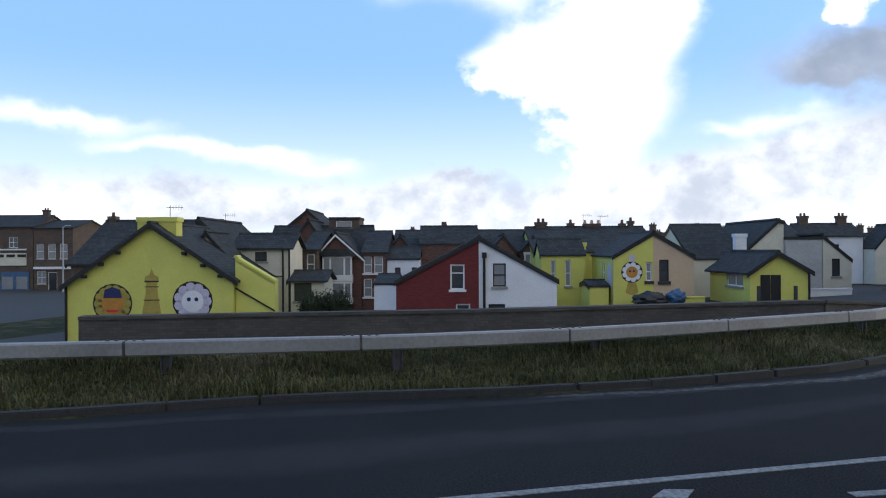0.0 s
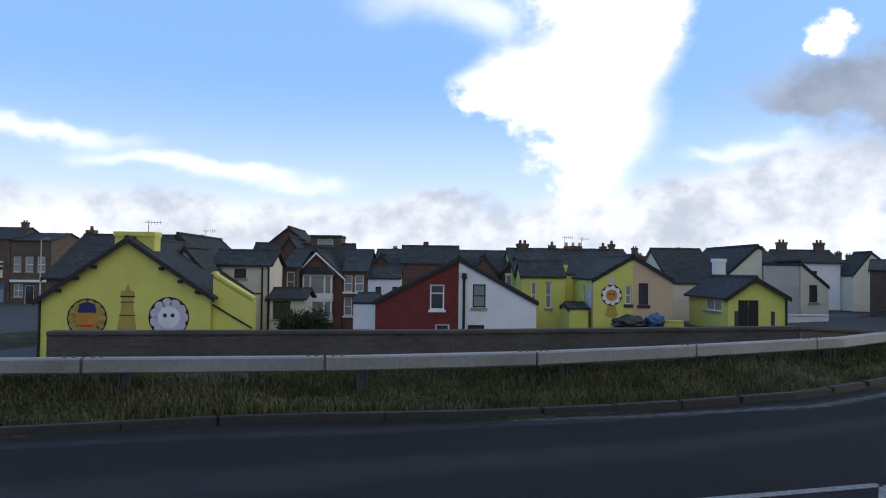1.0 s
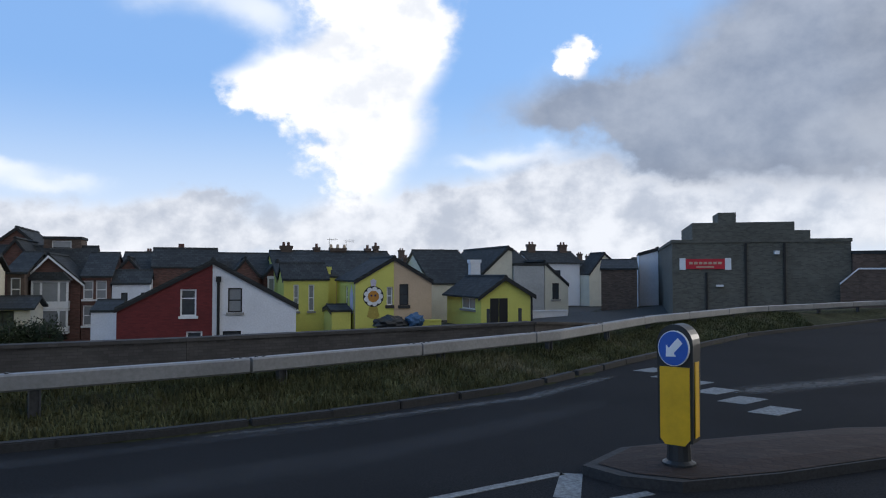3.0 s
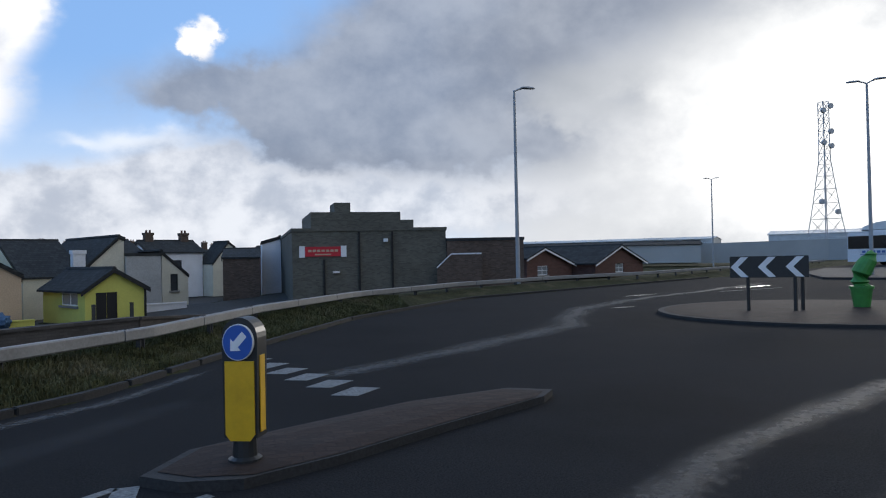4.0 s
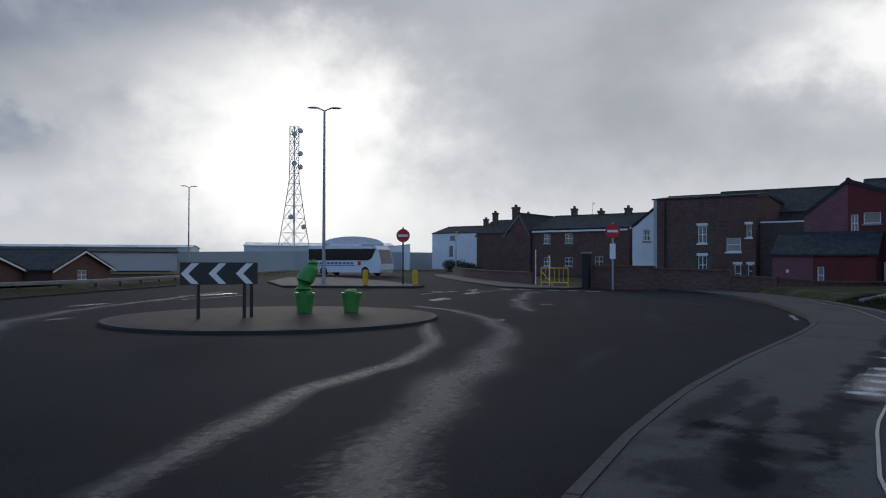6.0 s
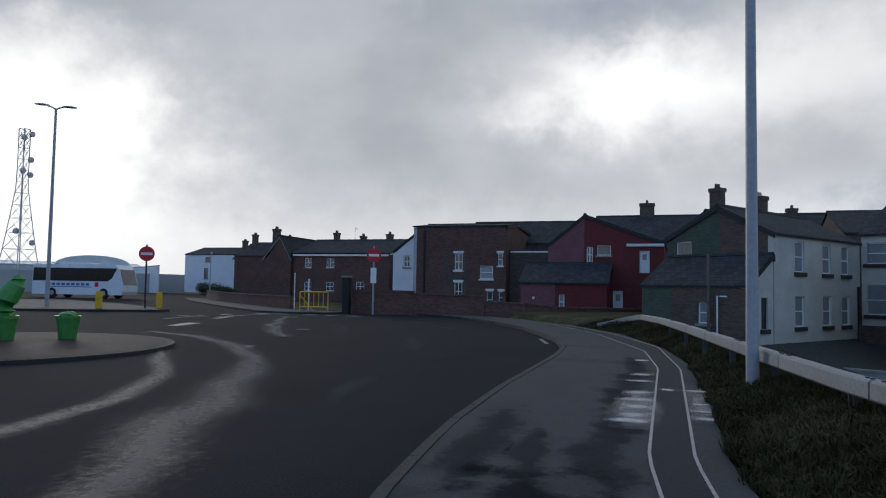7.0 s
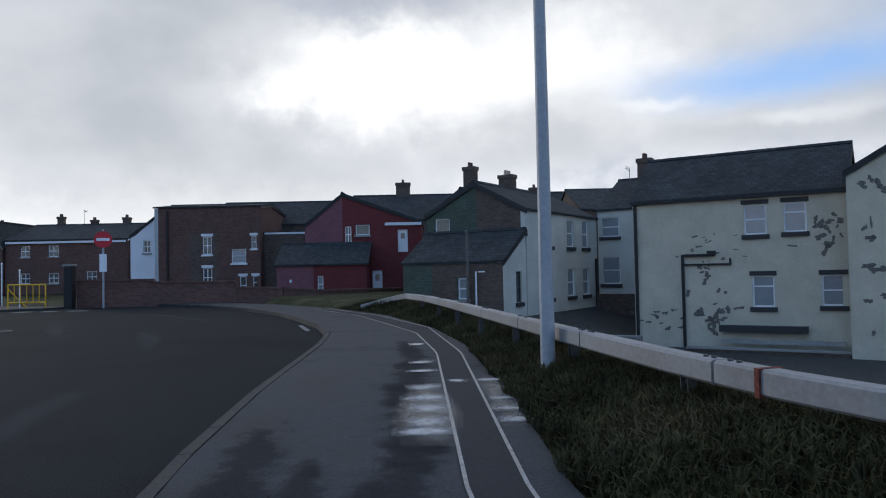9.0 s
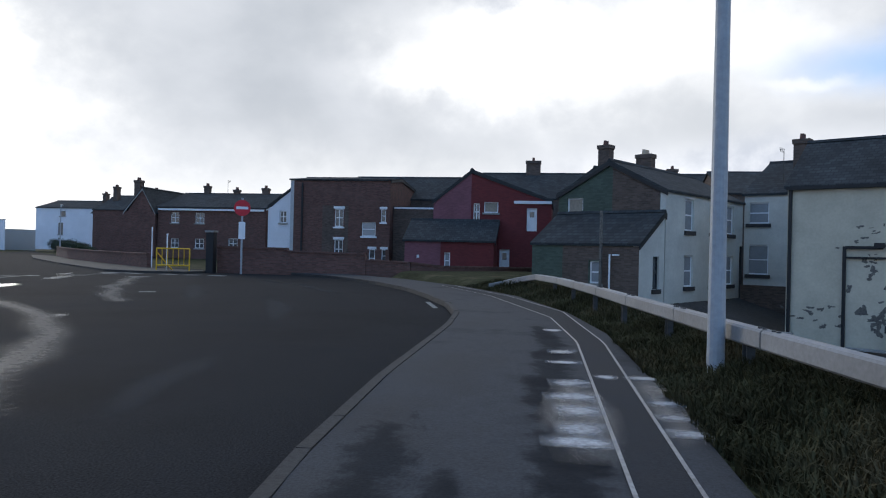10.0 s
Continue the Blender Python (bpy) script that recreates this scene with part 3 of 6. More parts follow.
def spread(lo, a, b, hi, stepn, far):
    mid = list(np.arange(a, b, stepn))
    left = [a - (a - lo) * (k / far) ** 2.2 for k in range(far, 0, -1)]
    right = [b + (hi - b) * (k / far) ** 2.2 for k in range(0, far + 1)]
    return [float(v) for v in left + mid + right]


ground = sheet("ground", spread(-2500, -40, 62, 2500, 0.55, 16), spread(-2500, -32, 62, 2500, 0.55, 16), level, verge, "dark rough grass embankment falling to the lower streets", "ground")


def strip(name, xs, low, high, z0, mt, label, category, z1=None):
    """A paved sheet between two lines of the plan."""
    me = bpy.data.meshes.new(name)
    vs, n = [], 9
    for x in xs:
        a, b = low(x), high(x)
        for k in range(n):
            f = k / (n - 1)
            vs.append((x, a + (b - a) * f, z0 + ((z1 if z1 is not None else z0) - z0) * f))
    fs = [(i * n + k, (i + 1) * n + k, (i + 1) * n + k + 1, i * n + k + 1) for i in range(len(xs) - 1) for k in range(n - 1)]
    me.from_pydata(vs, [], fs)
    me.materials.append(mt)
    return tagged(new(name, me), label, category, kind="structure")


XS = [float(x) for x in list(np.arange(-60, -12, 3)) + list(np.arange(-12, 48, 0.5)) + list(np.arange(48, 200, 4))]
road = strip("road", XS, lambda x: along(KERB_NEAR, x), lambda x: along(KERB_FAR, x), 0.0, asphalt, "dark damp asphalt road widening to a small roundabout", "road")
pavement = strip("pavement", [x for x in XS if x <= 43], lambda x: along(GRASS_NEAR, x), lambda x: along(KERB_NEAR, x) - 0.14, 0.125, pave, "worn damp tarmac footway curving beside the road", "pavement", 0.115)
TR = [x for x in XS if -12 <= x <= 33]
TL = lambda x: float(np.interp(x, [-12, 0, 5, 8, 9.8, 17.2, 21.1, 27.7, 33], [-10.6, -1.75, 0.75, 1.4, 1.6, 1.74, 2.15, 3.95, 6.2]))
TRI = lambda x: float(np.interp(x, [-12, 0, 5, 8, 9.8, 17.2, 22.6, 27.7, 33], [-11.1, -2.1, 0.4, 1.05, 1.24, 1.36, 1.9, 3.4, 5.7]))
strip("trench_patch", TR, TRI, TL, 0.1285, trench, "smoother dark tarmac strip over a filled trench", "tarmac patch", 0.1285)
for fn in (TL, TRI):
    strip("trench_seal", TR, lambda x: fn(x) - 0.014, lambda x: fn(x) + 0.014, 0.133, seal_m, "thin shiny bitumen seal along the trench, its wet glint painted pale", "seal line")

# lower streets and yards
def town_sheet(name, us, vs, ang, dz, label):
    c, s = math.cos(radians(ang)), math.sin(radians(ang))
    nu, nv = 40, 40
    me = bpy.data.meshes.new(name)
    pts = []
    for j in range(nv + 1):
        for i in range(nu + 1):
            u, v = us[0] + (us[1] - us[0]) * i / nu, vs[0] + (vs[1] - vs[0]) * j / nv
            x, y = u * c - v * s, u * s + v * c
            pts.append((x, y, level(x, y) + dz))
    me.from_pydata(pts, [], [(j * (nu + 1) + i, j * (nu + 1) + i + 1, (j + 1) * (nu + 1) + i + 1, (j + 1) * (nu + 1) + i) for j in range(nv) for i in range(nu)])
    me.materials.append(earth)
    return tagged(new(name, me), label, "tarmac yard", kind="structure")


town_sheet("street_far", (-90, 60), (23, 140), 32, 0.03, "grey tarmac of the lower street and yards")
town_sheet("yard_near", (24, 60), (-6, 19.8), -33, 0.03, "grey tarmac yard behind the cream house")

# ---- kerbs: single stones ----


def kerb_run(name, line, x0, x1, side, label, length=0.92, top=0.12):
    run = thing(name, Matrix(), label, "kerb", kind="structure")
    pts, x = [], x0
    while x < x1:
        k = steepness(line, x)
        pts.append((x, along(line, x)))
        x += length / math.hypot(1, k)
    bm = box(0.0, length + 0.012, -0.062, 0.062, -0.1, top, bev=0.012)
    me = bpy.data.meshes.new("kerb_stone")
    bm.to_mesh(me)
    bm.free()
    me.materials.append(kerbst)
    for i in range(len(pts) - 1):
        (ax, ay), (bx, by) = pts[i], pts[i + 1]
        o = new("kerb_stone", me)
        o.parent = run
        a = math.atan2(by - ay, bx - ax)
        o.matrix_basis = Matrix.Translation((ax - math.sin(a) * side, ay + math.cos(a) * side, random.uniform(-0.003, 0.003))) @ Matrix.Rotation(a, 4, "Z")
    return run


kerb_run("kerb_near", KERB_NEAR, -6, 42, -0.08, "worn grey concrete kerb stones along the footway")
kerb_run("kerb_far", KERB_FAR, -14, 30, 0.08, "dark damp concrete kerb stones below the grass verge", top=0.085)

# ---- crash barriers ----


def barrier(name, line, x0, x1, zt, label, pitch=2.72, start=0.0, ramp=False):
    """A box-section rail in lengths on steel posts."""
    run = thing(name, Matrix(), label, "crash barrier")
    P = [Vector((x, y, 0)) for x, y in line if x0 - 6 < x < x1 + 6]
    cum = [0.0]
    for a, b in zip(P, P[1:]):
        cum.append(cum[-1] + (b - a).length)

    def at(d):
        i = max(0, min(len(P) - 2, int(np.searchsorted(cum, d)) - 1))
        f = (d - cum[i]) / (cum[i + 1] - cum[i])
        return P[i].lerp(P[i + 1], f)

    d = start
    while d + pitch <= cum[-1] + 0.3:
        bm = bmesh.new()
        rings = []
        last = ramp and d + 2 * pitch > cum[-1] + 0.3
        for k in range(5):
            e = min(d + 0.017 + (pitch - 0.034) * k / 4, cum[-1])
            p, p2 = at(e), at(min(e + 0.05, cum[-1]))
            t = (p2 - at(e - 0.05)).normalized()
            nrm = Vector((-t.y, t.x, 0))
            g = zt - (0.42 * (k / 4) ** 1.3 if last else 0)
            ring = []
            for w, z in ((-0.06, -0.18), (0.06, -0.18), (0.08, -0.16), (0.08, -0.02), (0.06, 0.0), (-0.06, 0.0), (-0.08, -0.02), (-0.08, -0.16)):
                ring.append(bm.verts.new(p + nrm * w + Vector((0, 0, g + z))))
            rings.append(ring)
        for a, b in zip(rings, rings[1:]):
            for k in range(8):
                bm.faces.new((a[k], a[(k + 1) % 8], b[(k + 1) % 8], b[k]))
        bm.faces.new(rings[0][::-1])
        bm.faces.new(rings[-1])
        rl = part("rail", bm, rail_m, run)
        for e in (d + 0.1, d + 0.2, d + pitch - 0.2, d + pitch - 0.1):
            if e < cum[-1] and not last:
                p = at(e)
                part("bolt", tube([(p.x, p.y, zt - 0.004), (p.x, p.y, zt + 0.014)], [0.024, 0.02], 6), black_s, rl)
        q = at(min(d + 0.45, cum[-1]))
        t = (at(min(d + 0.5, cum[-1])) - at(d + 0.4)).normalized()
        b2 = bmesh.new()
        for ox in (-0.05, 0.05):
            box(ox - 0.008, ox + 0.008, -0.04, 0.04, -1.0 - zt, -0.183 - (0.2 if last else 0), b2)
        box(-0.042, 0.042, -0.006, 0.006, -1.0 - zt, -0.183 - (0.2 if last else 0), b2)
        for v in b2.verts:
            v.co = Matrix.Rotation(math.atan2(t.y, t.x), 4, "Z") @ v.co + q + Vector((0, 0, zt))
        part("post", b2, post_m, run)
        d += pitch
    return run, at


barrier("crash_barrier", RAIL_FAR, -26, 60, 0.62, "pale grey box-section crash barrier on steel posts along the verge", start=1.1)
nb, nb_at = barrier("crash_barrier", RAIL_NEAR, -6, 40, 0.72, "pale grey box-section crash barrier with a rusty joint and sloping end", start=0.6, ramp=True)
# ---- A: brick parapet wall between the barrier and the houses ----


def free_wall(name, pts, top, bottom, thick, mt, label, cope=None, category="wall"):
    w = thing(name, Matrix(), label, category, kind="structure")
    for i, ((ax, ay), (bx, by)) in enumerate(zip(pts, pts[1:])):
        a, ln = math.atan2(by - ay, bx - ax), math.hypot(bx - ax, by - ay)
        z0, z1 = (top[i], top[i + 1]) if isinstance(top, (list, tuple)) else (top, top)
        m = Matrix.Translation((ax, ay, 0)) @ Matrix.Rotation(a, 4, "Z")
        pl = lambda s, d, z: (s, d - thick / 2, z)
        o = part("wall_face", prism(bmesh.new(), [(0, bottom), (ln, bottom), (ln, z1), (0, z0)], pl, 0, thick), mt, w)
        o.matrix_basis = m
        o = part("coping", prism(bmesh.new(), [(0, z0 + 0.003), (ln, z1 + 0.003), (ln, z1 + 0.09), (0, z0 + 0.09)], pl, -0.05, thick + 0.05), cope or stone_w, w)
        o.matrix_basis = m
    return w


def a2w(u, v):
    return (u * A_C - v * A_S, u * A_S + v * A_C)


free_wall("parapet_wall", [a2w(-10.2, 18.2), a2w(0, 19.6), a2w(10.5, 21.4), a2w(17, 26)], [-0.1, -0.08, 0.0, -0.5], -4.2, 0.35, weath, "dark weathered brick retaining wall below the road", cope=weath)

d_rust = min(np.arange(4, 30, 0.05), key=lambda d: abs(nb_at(d).x - 10.42))
bm = bmesh.new()
rings = []
for e in (d_rust, d_rust + 0.05):
    p, t = nb_at(e), (nb_at(e + 0.1) - nb_at(e - 0.1)).normalized()
    nrm = Vector((-t.y, t.x, 0))
    rings.append([bm.verts.new(p + nrm * w + Vector((0, 0, 0.72 + z))) for w, z in ((-0.095, -0.19), (0.095, -0.19), (0.095, 0.004), (-0.095, 0.004))])
for k in range(4):
    bm.faces.new((rings[0][k], rings[0][(k + 1) % 4], rings[1][(k + 1) % 4], rings[1][k]))
bm.faces.new(rings[0][::-1])
bm.faces.new(rings[1])
part("rust_band", bm, rust_m, nb, "rust-stained joint collar")

# ---- view over the lower town: houses on one street plan ----
AA = 32
mural, mp = house("house", AA, (-20.85, -12.05), (38, 46.8), -4.3, (0.05, 0.3), 3.2, "v", yellow_r, "yellow rendered gable end with painted murals and a slate roof", rp=-16.4, over=0.3,
                  chimneys=[(-16.38, 39.2, 1.8, 3.5, 2.1, 0.9, yellow_r, 0)], aerials=[(-15.9, 39.4, 3.4, 4.4, 1)])


def flower(parent, put, s, z, r, petals, pm, cm, cap=None):
    """A round painted flower: a ring of petals round a disc, flat on the wall."""
    def disc(cs, cz, rr, d0, d1, n=20):
        return prism(bmesh.new(), [(cs + rr * math.cos(k * math.tau / n), cz + rr * math.sin(k * math.tau / n)) for k in range(n)], put, d0, d1)
    part("mural_outline", disc(s, z, r * 1.07, -0.010, 0.0), black_w, parent)
    for k in range(petals):
        a = k * math.tau / petals
        part("mural_petal", disc(s + r * 0.74 * math.cos(a), z + r * 0.74 * math.sin(a), r * 0.27, -0.016, -0.0105, 10), pm, parent)
    part("mural_disc", disc(s, z, r * 0.58, -0.022, -0.0165), cm, parent)
    if cap:
        part("mural_cap", prism(bmesh.new(), [(s - r * 0.5, z + r * 0.3), (s + r * 0.5, z + r * 0.3), (s + r * 0.42, z + r * 0.75), (s, z + r * 0.9), (s - r * 0.42, z + r * 0.75)], put, -0.028, -0.0225), cap, parent)
        part("mural_band", prism(bmesh.new(), [(s - r * 0.4, z - r * 0.34), (s + r * 0.4, z - r * 0.34), (s + r * 0.25, z - r * 0.46), (s - r * 0.25, z - r * 0.46)], put, -0.028, -0.0225), red_s, parent)
    else:
        for k in (-1, 1):
            part("mural_spot", disc(s + k * r * 0.2, z + 0.1 * r, r * 0.11, -0.026, -0.0225, 10), navy_p, parent)


flower(mural, mp["F"], -18.45, -1.1, 0.98, 14, tan_p, orange_p, navy_p)
flower(mural, mp["F"], -14.2, -1.0, 1.0, 11, lilac_p, white_r)
tw = [(-16.9, -1.75), (-15.85, -1.75), (-16.05, -0.6), (-16.08, 0.0), (-15.98, 0.02), (-16.02, 0.3), (-16.25, 0.42), (-16.37, 0.75), (-16.49, 0.42), (-16.72, 0.3), (-16.76, 0.02), (-16.66, 0.0), (-16.7, -0.6)]
part("mural_tower", prism(bmesh.new(), tw, mp["F"], -0.014, 0.0), tan_p, mural)
part("mural_tower_band", boxes([(-16.74, -16.0, -0.02, -0.0145, 0.02, 0.1), (-16.74, -16.0, -0.02, -0.0145, -0.25, -0.2), (-16.8, -15.94, -0.02, -0.0145, -0.95, -0.9)], mp["F"]), black_w, mural)
for s, z in ((-19.9, 0.45), (-19.0, 1.1), (-18.1, 1.7), (-14.6, 1.65), (-13.6, 1.0), (-12.7, 0.45)):
    part("purlin_end", boxes([(s - 0.1, s + 0.1, -0.28, 0.02, z - 0.2, z - 0.02)], mp["F"]), black_w, mural)
part("downpipe", boxes([(-20.95, -20.85, -0.1, 0.02, -4.2, -0.25)], mp["F"]), black_w, mural)
ex, exp_ = house("house_extension", AA, (-12.02, -9.9), (38.3, 39.0), -4.2, (1.35, 0.1), 1.36, "v", yellow_r, "yellow rendered lean-to wall with a sloping top", rp=-12.0, over=0.0, roof=yellow_r, verge_m=yellow_r)
part("sloping_pipe", prism(bmesh.new(), [(-12.0, -0.28), (-9.92, -1.5), (-9.92, -1.58), (-12.0, -0.38)], exp_["F"], -0.08, -0.01), black_w, ex, "dark sloping pipe on the wall")
house("house", AA, (-25.3, -17.2), (47, 58), -4.2, 1.0, 3.9, "u", {"F": brick_b, "R": cream_r}, "long slate-roofed house with a cream gable", chimneys=[(-25.0, 52.5, 3.5, 4.2, 0.5, 0.5, None, 1)], aerials=[(-16.8, 52.4, 3.6, 4.6)])
house("house", AA, (-17.15, -14.3), (47.2, 57), -4.2, (3.75, 1.3), 3.85, "v", slate_v, "slate-hung roof end sloping to the yard", rp=-17.0, over=0.05)
house("house", AA, (-16.4, -13.0), (42.8, 46.9), -4.2, (1.2, 0.6), 2.85, "v", cream_r, "cream rendered back wing with a slate roof", rp=-15.05, over=0.2)
sa, sap = house("shop_row", AA, (-70, -60.7), (105, 116), -4.2, 5.4, 7.2, "u", brick_b, "dark brick shop with a cream sign board and blue shopfront", category="shop", windows=[("F", -64.2, -62.9, 2.3, 3.8, "cross"), ("F", -68.4, -67.1, 2.3, 3.8, "cross")], chimneys=[(-61.4, 110, 6.5, 8.0)])
sb, sbp = house("shop_row", AA, (-60.6, -54.9), (105, 116), -4.2, 5.2, 6.4, "u", brick_b, "brown brick shop with three tall sashes and a white cornice", category="shop",
                windows=[("F", -60.2, -59.1, 0.6, 2.8, "net"), ("F", -58.5, -57.4, 0.6, 2.8, "net"), ("F", -56.8, -55.7, 0.6, 2.8, "net"), ("F", -60.1, -58.8, -3.0, -1.1, "cross net")], doors=[("F", -58.5, -57.2, -4.1, -1.3, black_w)])
ch, chp = house("house", AA, (-14.3, -10.75), (46, 50), -4.0, 1.95, 2.8, "u", cream_r, "cream rendered house with a low dark roof and drainpipes", windows=[("F", -13.0, -12.24, 0.97, 1.58, "dark")], over=0.25)
part("downpipe", boxes([(-11.25, -11.15, -0.1, -0.01, -3.9, 1.7)], chp["F"]), black_w, ch)
part("downpipe", boxes([(-10.85, -10.75, -0.1, -0.01, -3.9, 1.7)], chp["F"]), black_w, ch)
part("waste_pipe", boxes([(-12.7, -11.26, -0.08, -0.01, 0.0, 0.06)], chp["F"]), black_w, ch)
house("house_extension", AA, (-10.6, -8.5), (45.5, 49), -4.0, -0.15, 0.35, "u", cream_r, "single-storey cream annexe with a dark roof", windows=[("F", -10.4, -9.3, -1.55, -0.4, "dark cross")])
house("house", AA, (-10.68, -9.75), (50.2, 60), -4.0, 1.8, 3.1, "u", brick_b, "dark brick house in shade with a sash window", windows=[("F", -10.5, -9.95, 0.0, 1.4, "plain")], over=0.2)
bay, bp_ = house("house", AA, (-10.3, -6.9), (52, 62), -4.0, (1.25, 1.3), 2.95, "v", brick_r, "red brick house with white bay windows and a white bargeboard", rp=-8.75, over=0.25, verge_m=white_w)
bf = bp_["F"]
for z0, z1 in ((-0.1, 1.1), (-1.7, -0.7)):
    bw = part("bay_window", boxes([(-9.6, -7.5, -0.75, 0.02, z0 - 0.45, z0)], bf), white_w, bay)
    part("head", boxes([(-9.6, -7.5, -0.75, 0.02, z1, z1 + 0.12)], bf), white_w, bw)
    for s in (-9.6, -9.1, -8.1, -7.62):
        part("mullion", boxes([(s, s + 0.12, -0.75, -0.62, z0, z1)], bf), white_w, bw)
    part("pane", boxes([(-9.48, -7.62, -0.69, -0.66, z0, z1)], bf), curtain_m, bw)
part("bay_roof", prism(bmesh.new(), [(-9.9, 1.23), (-7.3, 1.23), (-7.8, 1.75), (-9.4, 1.75)], bf, -0.95, 0.1), slate_u, bay)
house("house", AA, (-6.85, -5.1), (52, 62), -4.0, 1.55, 3.15, "u", brick_r, "red brick terrace house with paired white sashes", over=0.1,
      windows=[("F", -6.75, -6.15, 0.0, 1.2, "net ws"), ("F", -6.0, -5.35, 0.0, 1.2, "net ws"), ("F", -6.75, -6.15, -1.7, -0.4, "net ws"), ("F", -6.0, -5.35, -1.7, -0.4, "net ws")])
house("house", AA, (-5.05, -2.75), (52, 55.9), -4.0, 1.1, 1.9, "u", {"F": white_r}, "white walled back wing under dark slates", windows=[("F", -4.5, -4.1, -1.0, 0.4, "dark"), ("F", -3.3, -2.9, -1.0, 0.4, "dark")], over=0.1)
house("house", AA, (-5.0, 2.2), (56, 66), -4.0, 1.7, 3.3, "u", brick_r, "brick terrace house under dark slates", chimneys=[(-1.0, 61, 3.0, 3.7, 0.5, 0.5)], over=0.1)
house("house", AA, (-2.8, 1.6), (55.4, 60.9), -4.0, 2.2, 3.55, "u", brick_r, "brick house with a raised dark slate roof", over=0.1)
for g0 in (-5.3, 2.6):
    house("house_gable", AA, (g0, g0 + 1.9), (55.5, 60), -4.0, 1.7, 2.85, "v", brick_r, "small red brick gable over a terrace front", over=0.12, category="gable")
part("cornice", boxes([(-70, -61.6, -0.3, 0.0, 1.9, 2.1)], sap["F"]), white_w, sa)
sn = part("shop_sign", boxes([(-70, -61.6, -0.2, 0.0, -0.3, 1.5)], sap["F"]), cream_r, sa, "cream sign board with dark square marks")
for k in range(4):
    part("sign_mark", boxes([(-67.6 + 1.6 * k, -66.4 + 1.6 * k, -0.25, -0.201, 0.9, 1.3)], sap["F"]), black_w, sn)
sf = part("shopfront", boxes([(-70, -61.2, -0.15, 0.0, -4.1, -1.2)], sap["F"]), tarp_m, sa, "blue painted shopfront")
for k in range(4):
    part("shop_window", boxes([(-69.3 + 2.1 * k, -67.7 + 2.1 * k, -0.2, -0.151, -3.7, -1.9)], sap["F"]), curtain_m, sf)
part("cornice", boxes([(-60.5, -55.0, -0.35, 0.0, -0.85, -0.5)], sbp["F"]), white_w, sb)
house("house", AA, (-15.7, -11.6), (64, 72), -4.0, (3.2, 4.0), 5.3, "v", brick_r, "tall red brick gabled house with finials", rp=-13.1, over=0.15)
house("house", AA, (-15.0, -6.9), (57, 63.5), -4.0, 1.6, 3.7, "u", brick_r, "red brick house under dark slates behind the bay windows", over=0.1)
house("house", AA, (-12.6, -10.4), (56, 63), -4.0, 2.6, 4.1, "v", brick_r, "narrow red brick gable behind the bay windows", over=0.12)
house("roof_dormer", AA, (-10.5, -8.0), (60, 63), 2.2, 4.2, 4.4, "u", brick_b, "dark flat dormer with a bright skylight", flat=True, category="dormer", over=0.06, windows=[("F", -9.95, -8.65, 3.5, 4.1, "net")])

# red and white pair
rw, rwp = house("house", AA, (-3.5, 5.2), (39, 50), -4.0, (0.05, 0.1), 2.4, "v", {"F": white_r, "L": white_r, "R": white_r}, "back gable painted half dark red, half white, with sash windows", rp=1.0, over=0.12,
                windows=[("F", -0.55, 0.2, -0.5, 0.85, "top ws"), ("F", 1.75, 2.45, -0.35, 0.9, "dark net"), ("F", -0.25, 0.5, -2.7, -1.28, "top ws"), ("F", 1.5, 2.4, -2.7, -1.3, "dark")])
part("red_facing", wall_mesh([(-3.5, -4.0), (0.98, -4.0), (0.98, 2.33), (-3.5, 0.0)], [(-0.56, 0.21, -0.51, 0.86), (-0.26, 0.51, -2.71, -1.27)], lambda s, d, z: rwp["F"](s, d - 0.014, z), 0.012), red_p, rw, "dark red painted brickwork")
part("downpipe", boxes([(1.2, 1.34, -0.12, -0.02, -4, 1.3), (1.15, 1.4, -0.2, -0.02, 1.2, 1.5)], rwp["F"]), black_w, rw)
house("house_extension", AA, (-4.9, -3.6), (41, 47), -4.0, -0.2, 0.2, "u", white_r, "narrow white rendered annexe", over=0.05)
# long yellow wing and gable pair
house("house", AA, (2.25, 7.2), (58, 68), -4.0, 1.6, 3.35, "u", brick_r, "brick terrace house under dark slates", chimneys=[(7.0, 60, 2.8, 3.9, 0.9, 0.6)], over=0.1)
bg, bgp = house("house_gable", AA, (5.0, 7.0), (57, 60), -4.0, 1.55, 2.7, "v", brick_r, "red brick gable over a white bay window", over=0.12, category="gable")
bw = part("bay_window", boxes([(5.25, 6.75, -0.5, 0.0, -0.1, 0.1)], bgp["F"]), white_w, bg)
part("head", boxes([(5.25, 6.75, -0.5, 0.0, 1.25, 1.45)], bgp["F"]), white_w, bw)
for q in (5.25, 5.7, 6.2, 6.63):
    part("mullion", boxes([(q, q + 0.12, -0.5, -0.38, 0.1, 1.25)], bgp["F"]), white_w, bw)
part("pane", boxes([(5.37, 6.63, -0.45, -0.42, 0.1, 1.25)], bgp["F"]), curtain_m, bw)
house("house", AA, (5.75, 8.75), (50, 53.8), -3.6, 1.35, 2.4, "u", yellow_r, "yellow rendered house with tall sashes and dark slates", windows=[("F", 6.4, 6.75, -0.9, 0.9, "net"), ("F", 7.4, 7.8, -0.9, 0.9, "net")], over=0.1)
